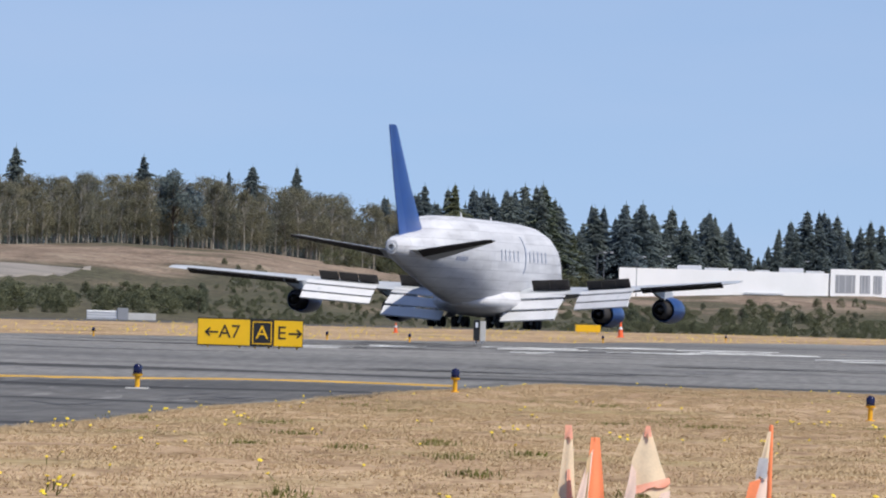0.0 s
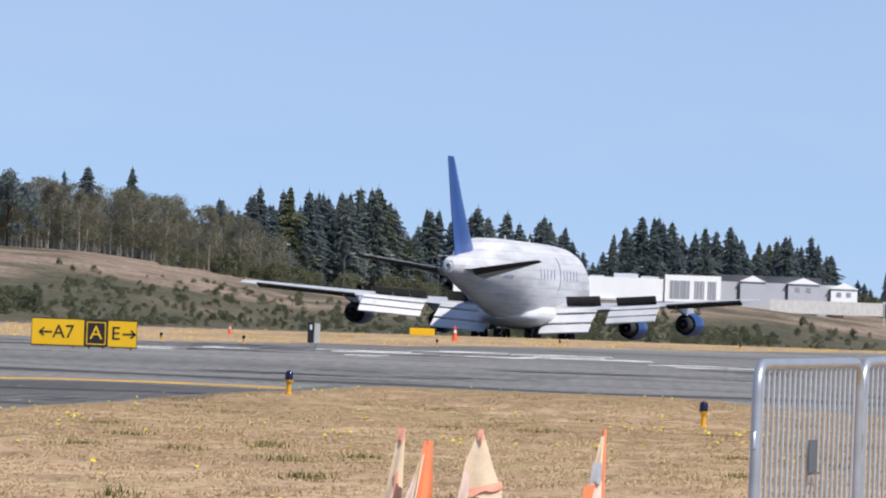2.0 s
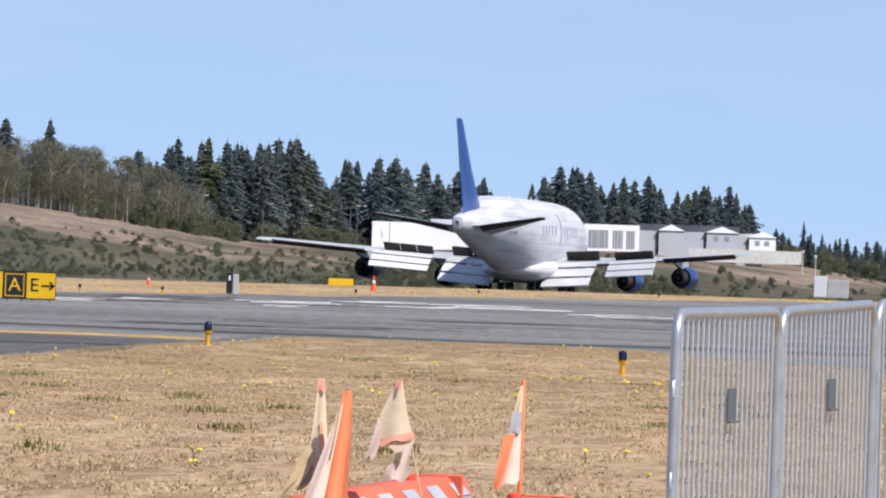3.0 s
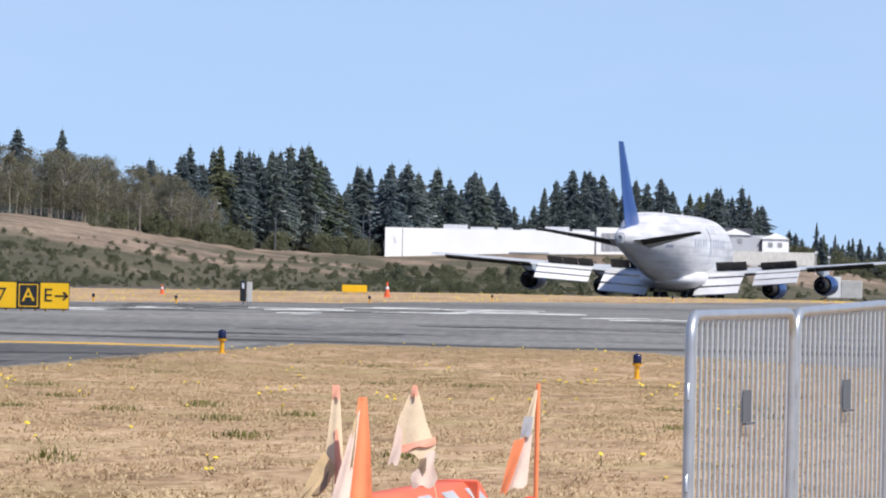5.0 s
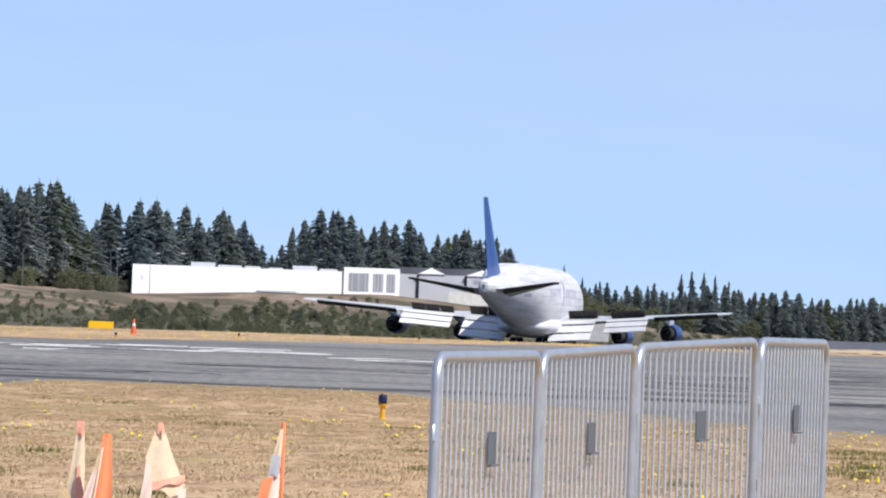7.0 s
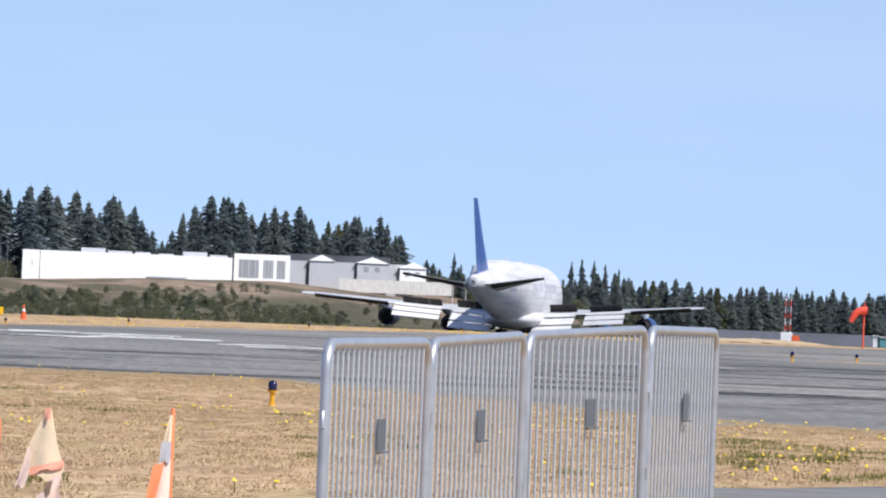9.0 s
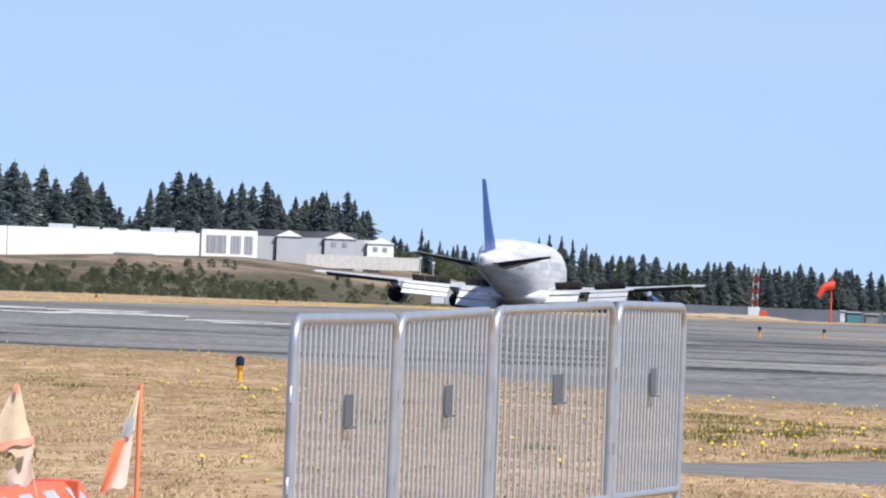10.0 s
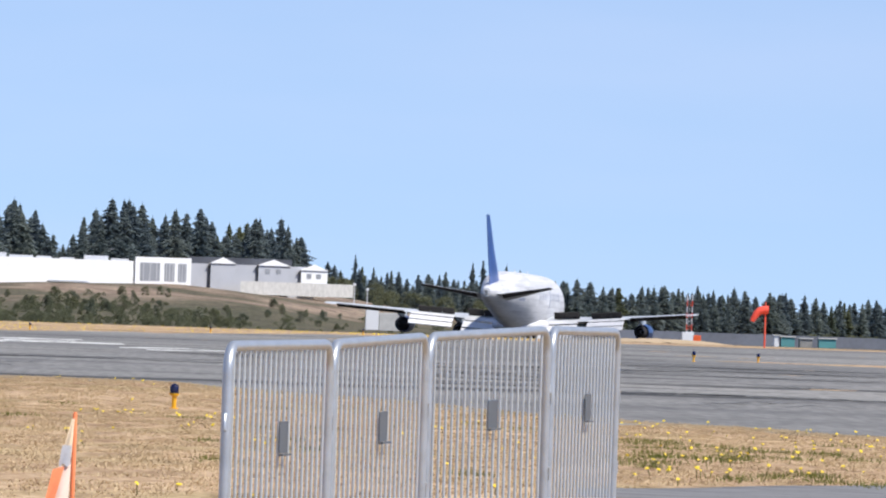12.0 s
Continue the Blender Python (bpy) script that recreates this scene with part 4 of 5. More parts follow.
    # torn flag bound to an orange staff with a grey band
    s, h = staff(-174, 34.3, 178, "pale torn flag drooping from an orange staff", FLAG_ORANGE, 0.010)
    f = cloth("flag", s, ([(0, -0.012, h - 0.03), (0.5, -0.04, h - 0.15), (1, -0.055, h - 0.2)], [(0, 0.0, h - 0.03), (0.5, -0.006, h - 0.15), (1, -0.008, h - 0.2)]), FLAG_FADED, 2, "cream cloth")
    cloth("grey_band", f, ([(0, -0.048, h - 0.145), (1, -0.06, h - 0.23)], [(0, -0.008, h - 0.145), (1, -0.012, h - 0.23)]), FLAG_GREY, 1, "grey reflective band", 0.018)
    cloth("drape", f, ([(0, -0.06, h - 0.24), (1, -0.115, h - 0.47)], [(0, -0.008, h - 0.22), (1, -0.016, h - 0.44)]), FLAG_PALE, 2, "pale pink drape", 0.013)
    cloth("orange_edge", f, ([(0, -0.085, h - 0.25), (1, -0.13, h - 0.475)], [(0, -0.035, h - 0.235), (1, -0.098, h - 0.475)]), FLAG_ORANGE, 1, "orange edge", 0.017)
    FLAGS.append((f, 8, 3.4))


build_flags()


# ---- trees ----
def trunk_mesh(h, r, mat, bend=0.0):
    return Geo().tube([(0, 0, -1.5), (bend * 0.3, 0, h * 0.4), (bend, bend * 0.5, h)], [r, r * 0.7, r * 0.1], 7).mesh("trunk", mat, 60)


def spray(rng, vs, fs, base, d, length, width, droop):
    """A bough: a small fan of pointed leaves bent down towards its end."""
    d = d.normalized()
    side = d.cross(Vector((0, 0, 1))).normalized()
    for k in range(5):
        t = 0.2 + 0.2 * k
        p = base + d * length * t + Vector((0, 0, -droop * t * t))
        w = width * (1.15 - t) * rng.uniform(0.7, 1.3)
        for s in (-1, 1):
            i = len(vs)
            tip = p + side * s * w + d * w * rng.uniform(0.2, 0.9) + Vector((0, 0, rng.uniform(-0.35, 0.05) * w - 0.1))
            vs.extend([p - d * length * 0.14 + Vector((0, 0, 0.1)), p + d * length * 0.15, tip, p + Vector((0, 0, -0.75 * w - 0.16))])
            fs.extend([(i, i + 1, i + 2), (i, i + 2, i + 3), (i + 1, i + 3, i + 2)])


def conifer_mesh(seed, h, w, mat, bare=0.1, gap=0.0, step=0.021):
    """Crown of whorled boughs, uneven round the trunk, with gaps and a thin leader."""
    rng = random.Random(seed)
    vs, fs = [], []
    z = h * bare
    while z < h * 0.975:
        t = (z / h - bare) / (1 - bare)
        r = w * min(1.0, 1.28 * (1 - t) ** 0.85) * (0.72 + 0.28 * min(1, t * 5)) + 0.06
        n = 9 if t < 0.55 else 6
        a0 = rng.uniform(0, 6.3)
        tier = rng.uniform(0.62, 1.15)
        for k in range(n):
            if rng.random() < gap * 0.6 + 0.12 * t:
                continue
            a = a0 + 2 * math.pi * k / n + rng.uniform(-0.4, 0.4)
            lobe = 0.85 + 0.5 * noise.noise((math.cos(a) * 1.2 + seed * 3.7, math.sin(a) * 1.2, z * 0.55))
            ln = max(0.1, r * tier * lobe * rng.uniform(0.55, 1.2))
            spray(rng, vs, fs, Vector((0, 0, z)), Vector((math.cos(a), math.sin(a), rng.uniform(-0.05, 0.35))), ln, 0.10 + ln * 0.27, ln * 0.42)
        z += h * step * (1 - 0.3 * t) * rng.uniform(0.7, 1.4)
    i = len(vs)
    vs.extend([(0.07, 0, h * 0.93), (-0.06, 0.06, h * 0.93), (0, -0.07, h * 0.93), (0, 0, h * 1.02)])
    fs.extend([(i, i + 1, i + 3), (i + 1, i + 2, i + 3), (i + 2, i, i + 3)])
    me = bpy.data.meshes.new("crown")
    me.from_pydata([tuple(v) for v in vs], [], fs)
    me.materials.append(mat)
    return me


def broadleaf_mesh(seed, h, w, mat, low=0.35, count=420, leaf=0.5, lumps=9):
    """Loose crown of many small leaf clumps round several limbs, with gaps."""
    rng = random.Random(seed)
    blobs = []
    for k in range(lumps):
        t = rng.uniform(low, 0.92)
        rr = w * math.sin(math.pi * min(1, (t - low) / (1.02 - low) * 0.8 + 0.16))
        a = rng.uniform(0, 6.3)
        blobs.append((Vector((math.cos(a) * rr * 0.6, math.sin(a) * rr * 0.6, h * t)), w * rng.uniform(0.28, 0.5)))
    blobs.append((Vector((0, 0, h * 0.93)), w * 0.28))
    vs, fs = [], []
    for k in range(count):
        c, r = blobs[rng.randrange(len(blobs))]
        d = Vector((rng.gauss(0, 1), rng.gauss(0, 1), rng.gauss(0, 0.9)))
        p = c + d.normalized() * r * rng.uniform(0.35, 1.15)
        s = leaf * rng.uniform(0.5, 1.3)
        nrm = Vector((rng.gauss(0, 1), rng.gauss(0, 1), rng.gauss(0.6, 1))).normalized()
        a = nrm.orthogonal().normalized()
        b = nrm.cross(a)
        i = len(vs)
        m = 5
        vs.extend([p + (a * math.cos(6.283 * j / m) + b * math.sin(6.283 * j / m)) * s * rng.uniform(0.5, 1.2) + nrm * s * 0.25 * (j % 2) for j in range(m)])
        fs.append(tuple(range(i, i + m)))
    me = bpy.data.meshes.new("crown")
    me.from_pydata([tuple(v) for v in vs], [], fs)
    me.materials.append(mat)
    return me


def limbs_mesh(seed, h, w, r, mat):
    rng = random.Random(seed)
    g = Geo().tube([(0, 0, -1.5), (0.1, 0, h * 0.5), (rng.uniform(-0.5, 0.5), rng.uniform(-0.5, 0.5), h * 0.95)], [r, r * 0.7, r * 0.12], 7)
    for k in range(12):
        z = h * rng.uniform(0.25, 0.8)
        a = rng.uniform(0, 6.3)
        q = Vector((math.cos(a) * w * 0.7, math.sin(a) * w * 0.7, z + h * rng.uniform(0.14, 0.3)))
        g.tube([(0, 0, z), q * 0.5 + Vector((0, 0, z * 0.5 - 0.1)), q], [r * 0.4, r * 0.28, r * 0.08], 5)
    return g.mesh("trunk", mat, 60)


class Woods:
    """Archetypes built once at 10 m, and copies of them."""

    def __init__(self, name, label, category, group, makers, coarse=None):
        self.kinds, self.crowns = [], []
        for tr, cr in makers:
            t = thing(name, label, category, group, pose(0, -300 - 12 * len(self.kinds), -60))
            part("trunk", tr, None, t)
            part("crown", cr, None, t)
            self.crowns.append(cr)
            self.kinds.append([t, False])
        self.crowns = coarse or self.crowns
        self.rng = random.Random(len(name))

    def plant(self, p, h, k=None, girth=1.0, lean=0.0):
        kind = self.kinds[self.rng.randrange(len(self.kinds)) if k is None else k]
        s = h / 10.0
        turn = Matrix.Rotation(radians(self.rng.gauss(0, lean)), 4, "Y") @ Matrix.Rotation(self.rng.uniform(0, 6.28), 4, "Z")
        sc = Matrix.Diagonal((s * girth, s * girth, s, 1))
        if not kind[1]:
            ob, kind[1] = kind[0], True
        else:
            ob = copy_thing(kind[0], Matrix())
        ob.matrix_basis = Matrix.Translation(p) @ turn @ sc
        return ob


FIRS = Woods("fir_tree", "tall dark green fir, ragged drooping boughs, paled by painted haze", "tree", "firs on the ridge",
             [(trunk_mesh(9.6, 0.16, BARK), conifer_mesh(s, 10, w, FIR_HAZED, b, gp)) for s, w, b, gp in ((1, 2.3, 0.05, 0.05), (2, 1.9, 0.08, 0.12), (3, 2.6, 0.06, 0.1), (4, 1.6, 0.1, 0.2), (5, 2.1, 0.04, 0.0))],
             [conifer_mesh(s, 10, 2.2, FIR_HAZED, 0.05, 0.1, 0.045) for s in (6, 7, 8)])
PALE_FIRS = Woods("hemlock_tree", "paler yellow-green conifer among the firs", "tree", "pale conifers on the ridge",
                  [(trunk_mesh(10, 0.15, BARK), conifer_mesh(s, 10, w, FIR_PALE, 0.06, 0.15)) for s, w in ((11, 2.4), (12, 2.0))])
ALDERS = Woods("alder_tree", "thin pale-trunked alder with a sparse olive crown", "tree", "alders along the hilltop",
               [(limbs_mesh(s, 10, w, 0.11, BARK_PALE), broadleaf_mesh(s, 10, w, ALDER, 0.16, 3000, 0.085, 26)) for s, w in ((21, 2.0), (22, 1.7), (23, 2.3), (24, 1.9))])
MAPLES = Woods("maple_tree", "broad dark green tree standing among the alders", "tree", "", [(limbs_mesh(41, 10, 3, 0.2, BARK), broadleaf_mesh(41, 10, 3.2, FIR_HAZED, 0.1, 2200, 0.2))])
BUSHES = Woods("shrub", "dusty green scrub bush on the slope beyond the runway", "shrub", "scrub beyond the runway",
               [(limbs_mesh(s, 9, 4, 0.2, BARK), broadleaf_mesh(s, 10, w, SHRUB, 0.03, 1100, 0.36, 14)) for s, w in ((31, 5.0), (32, 6.5), (33, 4.2))])

TREELINE = [(-860, -195), (-810, -210), (-721, -226), (-660, -205), (-591, -228), (-550, -190), (-509, -194), (-450, -196), (-395, -205), (-350, -180), (-289, -182), (-240, -165), (-222, -125),
            (-205, -118), (-180, -156), (-149, -182), (-91, -194), (-50, -172), (0, -178), (40, -182), (64, -146), (74, -120), (90, -174), (130, -176), (180, -168), (215, -138), (243, -104), (300, -92),
            (400, -85), (520, -88), (600, -90), (640, -78), (694, -84), (794, -72), (894, -78), (994, -76), (1162, -66), (1500, -64)]


def joined_woods(name, woods, spots, mat, label, category):
    """Many far plants as one mesh: copies of the archetypes' crowns."""
    rng = random.Random(len(spots))
    vs, fs, k0 = [], [], 0
    for p, h, girth in spots:
        me = rng.choice(woods.crowns)
        co = np.empty(len(me.vertices) * 3)
        me.vertices.foreach_get("co", co)
        s, a = h / 10.0, rng.uniform(0, 6.28)
        co = co.reshape(-1, 3) * (s * girth, s * girth, s)
        c, sn = math.cos(a), math.sin(a)
        co = co @ np.array([[c, sn, 0], [-sn, c, 0], [0, 0, 1]]) + np.array(p)
        vs.extend(map(tuple, co))
        fs.extend(tuple(i + k0 for i in f.vertices) for f in me.polygons)
        k0 += len(co)
    me = bpy.data.meshes.new(name)
    me.from_pydata(vs, [], fs)
    me.materials.append(mat)
    return tagged(new(name, me), label, category, "", "stuff")


def plant_woods():
    rng = random.Random(7)

    def base_d(u, k):
        return runway_distance(bearing(u)) * k

    def rise(p, v, d):
        return EYE.z - v / LENS * d - p.z
    for row, k in enumerate((2.13, 2.24)):
        u = -870.0 + row * 6
        while u < 1330:
            d = base_d(u, k + rng.uniform(-0.03, 0.03))
            hi = rng.random() < 0.4
            top = interp(u, TREELINE) * (rng.uniform(1.0, 1.09) if hi else rng.uniform(0.76, 0.98))
            p = place(u, d)
            h = rise(p, top, d)
            if h > 4:
                (PALE_FIRS if rng.random() < 0.07 else FIRS).plant(p, h, None, rng.uniform(1.1, 1.6) if h > 12 else 1.5)
            u += (15.5 if u < 300 else 17) * rng.uniform(0.5, 1.5)
    for u, v, g in ((-1523, -278, 1.3), (-1297, -268, 1.4), (-1146, -245, 0.9), (-1104, -253, 1.3), (-1026, -256, 1.3), (-700, -212, 0.7), (-622, -226, 0.6), (312, -120, 0.55), (222, -131, 0.7),
                    (345, -98, 0.6), (520, -112, 0.7), (538, -118, 0.7), (560, -116, 0.7), (580, -110, 0.7), (604, -102, 0.7)):
        d = base_d(u, 2.2)
        p = place(u, d)
        FIRS.plant(p, rise(p, v, d), None, g)
    for u, v in ((-1243, -238), (-1215, -212)):
        d = base_d(u, 2.03)
        p = place(u, d)
        MAPLES.plant(p, rise(p, v, d), None, 1.0)
    back = []
    for u in np.arange(-880, 1330, 11):
        d = base_d(u, 2.36)
        p = place(u, d)
        h = rise(p, interp(u, TREELINE) * rng.uniform(0.62, 0.93), d)
        if h > 3:
            back.append((p, h, 1.5))
    for u in np.arange(-1760, -700, 15):
        d = base_d(u, 2.19)
        p = place(u, d)
        back.append((p, rise(p, -(150 - 35 * (u > -900)) * rng.uniform(0.8, 1.15), d), 1.3))
    joined_woods("far_woods", FIRS, back, FIR_HAZED, "dark firs massed behind the first trees, paled by painted haze", "woods")
    tops = [(-2000, -222), (-1550, -222), (-1400, -227), (-1181, -224), (-990, -209), (-849, -185), (-780, -150)]
    for row, k in enumerate((2.04, 2.09, 2.15)):
        u = -1760.0
        while u < -770 + row * 20:
            d = base_d(u, k + rng.uniform(-0.02, 0.02))
            p = place(u, d)
            ALDERS.plant(p, rise(p, interp(u, tops) * rng.uniform(0.80, 1.04), d), None, rng.uniform(1.0, 1.6), 4)
            u += 12.5 * rng.uniform(0.5, 1.5)
    # scrub between runway and hills
    scrub = []
    for lo, hi, n, k0, k1, h0, h1 in ((-1700, -1180, 24, 1.25, 1.45, 1.5, 2.8), (-480, 120, 36, 1.28, 1.55, 1.6, 3.0), (100, 330, 10, 1.4, 1.6, 1.2, 2.6), (330, 700, 10, 1.5, 1.9, 1.5, 3.0)):
        for j in range(n):
            u = rng.uniform(lo, hi)
            d = base_d(u, rng.uniform(k0, k1))
            BUSHES.plant(place(u, d, -0.3), rng.uniform(h0, h1), None, rng.uniform(0.8, 1.4))
    for lo, hi, n, k0, k1, h0, h1 in ((-1750, -1180, 110, 1.2, 1.42, 1.2, 2.8), (-1200, -480, 420, 1.15, 1.5, 0.4, 1.3), (-500, 120, 380, 1.15, 1.5, 0.5, 2.0), (-480, 0, 40, 1.5, 1.7, 1.0, 2.4), (-1150, -480, 110, 1.48, 1.74, 0.5, 1.6), (120, 420, 34, 1.2, 1.45, 0.6, 1.6), (330, 720, 50, 1.5, 1.9, 1.0, 2.5),
                                      (-1000, -470, 60, 1.93, 2.1, 2.5, 5.0), (1075, 1320, 26, 1.5, 1.8, 3.0, 6.0), (240, 660, 50, 2.03, 2.2, 3.5, 7.0)):
        for j in range(n):
            u = rng.uniform(lo, hi)
            d = base_d(u, rng.uniform(k0, k1))
            scrub.append((place(u, d, -0.3), rng.uniform(h0, h1), rng.uniform(0.8, 1.7)))
    under = []
    for u in np.arange(-1780, -690, 8):
        d = base_d(u, rng.uniform(2.12, 2.2))
        p = place(u, d, -0.5)
        under.append((p, rng.uniform(4.5, 9.0), rng.uniform(0.5, 0.9)))
    joined_woods("undergrowth", BUSHES, under, FIR_HAZED, "dark green undergrowth between the alder trunks", "undergrowth")
    joined_woods("scrub", BUSHES, scrub, SHRUB, "dusty olive scrub covering the lower slope", "scrub")


plant_woods()


# ---- the long white building ----
def wall_d(u):
    return interp(u, [(-460, 1935), (330, 2180)])


def block(u0, u1, v0, v1, depth=20.0, front=0.0):
    """Upright block whose front runs from u0 to u1 and from v0 (top) to v1 (foot)."""
    pts = []
    for u in (u0, u1):
        for extra in (front, front + depth):
            d = wall_d(u) + extra
            f = lofted(u, v0, wall_d(u))
            a = bearing(u)
            for v in (v0, v1):
                z = EYE.z - v / LENS * wall_d(u)
                pts.append(Vector((d * math.sin(a), d * math.cos(a), z)))
    return Geo().add(pts, [(0, 1, 5, 4), (2, 6, 7, 3), (0, 2, 3, 1), (4, 5, 7, 6), (0, 4, 6, 2), (1, 3, 7, 5)])


def build_warehouse():
    w = thing("warehouse", "long low white industrial building on the slope", "building")
    part("wall", block(-451, -77, -92, -20, 40), WALL_WHITE, w, "long plain white wall")
    part("gate_block", block(-77, 22, -100, -30, 40, -1.5), WALL_WHITE, w, "white loading bay block")
    for u0, u1 in ((-68, -33), (-25, -7), (-1, 14)):
        d = part("bay_door", block(u0, u1, -90, -58, 0.3, -1.75), DOOR_GREY, w, "grey loading bay door")
        for k in range(3):
            uu = u0 + (u1 - u0) * (k + 0.5) / 3
            part("slat", block(uu - 1, uu + 1, -90, -58, 0.1, -1.95), WALL_GREY, d)
    part("side_wall", block(22, 240, -92, -30, 35, 2), WALL_GREY, w, "grey side wing")
    part("roof", block(18, 200, -104, -92, 30, 4), ROOF_DARK, w, "dark low roof")
    part("canopy", block(-230, -160, -54, -51, 3, -3), WALL_GREY, w, "thin loading canopy")
    for u0, u1, v in ((-348, -305, -100), (-300, -258, -96.5), (-252, -225, -96), (-210, -185, -95), (-168, -125, -100), (-120, -88, -96)):
        part("roof_unit", block(u0, u1, v, -91, 6, 12), WALL_GREY, w, "pale rooftop unit")
    low = thing("boundary_wall", "low pale concrete wall below the houses", "wall")
    part("wall", block(110, 310, -63, -40, 1.0, -14), CONCRETE, low)
    for c, half, vt, vb, e in ((78, 24, -104, -94, WALL_GREY), (168, 30, -103, -93, WALL_GREY), (240, 26, -97, -87, WALL_WHITE)):
        h = thing("house", "small white gabled house beside the warehouse", "house", "gabled houses")
        part("wall", block(c - half * 0.9, c + half * 0.9, vb, -40, 10, -1), e, h)
        p = []
        for extra in (-2.0, 10.0):
            for u, v in ((c - half, vb + 1), (c, vt), (c + half, vb + 1)):
                d = wall_d(u) + extra
                p.append(Vector((d * math.sin(bearing(u)), d * math.cos(bearing(u)), EYE.z - v / LENS * wall_d(u))))
        part("roof", Geo().add(p, [(0, 1, 2), (3, 5, 4), (0, 3, 4, 1), (1, 4, 5, 2), (0, 2, 5, 3)]), WALL_WHITE, h, "pale gable roof")
        for k in (-0.35, 0.3) if c > 100 else ():
            part("window", block(c + half * k - 4, c + half * k + 4, vb + 7, vb + 15, 0.3, -1.3), DOOR_GREY, h)


build_warehouse()


def mast(name, label, u, d, v_top, r, mats, category):
    b = place(u, d)
    top = lofted(u, v_top, d)
    return thing(name, label, category, "", pose(b.x, b.y, b.z)), top.z - b.z


def build_masts():
    # windsock
    s, h = mast("windsock", "orange windsock on a red mast", 1040, 681.7, -58, 0.06, RED_PAINT, "windsock")
    part("mast", Geo().tube([(0, 0, -0.1), (0, 0, h)], [0.09, 0.06], 8), RED_PAINT, s, "", 50)
    rings = []
    for cx, cz, r, tip in ((0.25, -0.62, 0.34, 0.0), (-0.15, -0.66, 0.35, 0.1), (-0.5, -0.74, 0.33, 0.4), (-0.76, -0.98, 0.29, 0.9), (-0.95, -1.3, 0.26, 1.05), (-1.15, -1.66, 0.2, 1.05)):
        c = Vector((cx, 0, h + cz))
        rings.append([c + Vector((-r * math.sin(tip) * math.sin(a), r * math.cos(a), r * math.cos(tip) * math.sin(a))) for a in (2 * math.pi * j / 12 for j in range(12))])
    part("sock", Geo().loft(rings, caps=False), SOCK_RED, s, "drooping orange fabric sock", 60)
    part("frame", Geo().box((0, 0, h - 0.5), (0.08, 0.08, 1.1)), RED_PAINT, s)
    # lattice mast on its white hut
    s, h = mast("lattice_mast", "red and white lattice mast with a white equipment hut", 906, 1339.1, -67, 0.1, RED_PAINT, "mast")
    n = 9
    for k in range(n):
        z0, z1 = h * k / n, h * (k + 1) / n
        g = Geo()
        for x in (-0.45, 0.45):
            for y in (-0.45, 0.45):
                g.tube([(x, y, z0), (x, y, z1)], 0.045, 4)
        g.tube([(-0.45, -0.45, z0), (0.45, -0.45, z1)], 0.03, 4).tube([(0.45, 0.45, z0), (-0.45, 0.45, z1)], 0.03, 4)
        part("lattice_section", g, RED_PAINT if k % 2 else REFLECT, s)
    part("hut", Geo().box((-0.3, -1.5, 1.0), (2.0, 2.0, 3.4), None, 0.06), WALL_WHITE, s, "white equipment hut")
    part("hut_base", Geo().box((1.2, -1.5, 0.8), (1.4, 2.0, 2.8), None, 0.06), CONE_ORANGE, s, "orange cabinet")
    # street lamps by the road behind the slope
    for u, k, v in ((-760, 2.0, -128), (-645, 2.0, -116), (-575, 2.02, -116), (-490, 2.02, -118), (-478, 2.02, -118), (-420, 2.05, -112), (-375, 2.08, -114), (-130, 2.1, -112)):
        d = runway_distance(bearing(u)) * k
        s, h = mast("street_lamp", "pale street lamp with a curved arm", u, d, v, 0.1, REFLECT, "street lamp")
        s["group"] = "street lamps on the slope"
        part("pole", Geo().tube([(0, 0, -0.3), (0, 0, h * 0.9), (0.6, 0, h), (1.5, 0, h)], [0.11, 0.07, 0.06, 0.05], 6), FENCE_GREY, s, "", 50)
        part("lamp_head", Geo().box((1.8, 0, h - 0.05), (0.9, 0.4, 0.2), None, 0.05), REFLECT, s)
    for u, v in ((312, -66), (335, -58)):
        s, h = mast("runway_marker", "short white runway approach post", u, 2120, v, 0.1, REFLECT, "post")
        part("post", Geo().tube([(0, 0, -0.3), (0, 0, h - 0.4)], 0.1, 6), REFLECT, s)
        part("head", Geo().box((0, 0, h - 0.3), (0.8, 0.4, 0.6), None, 0.05), REFLECT, s)


build_masts()


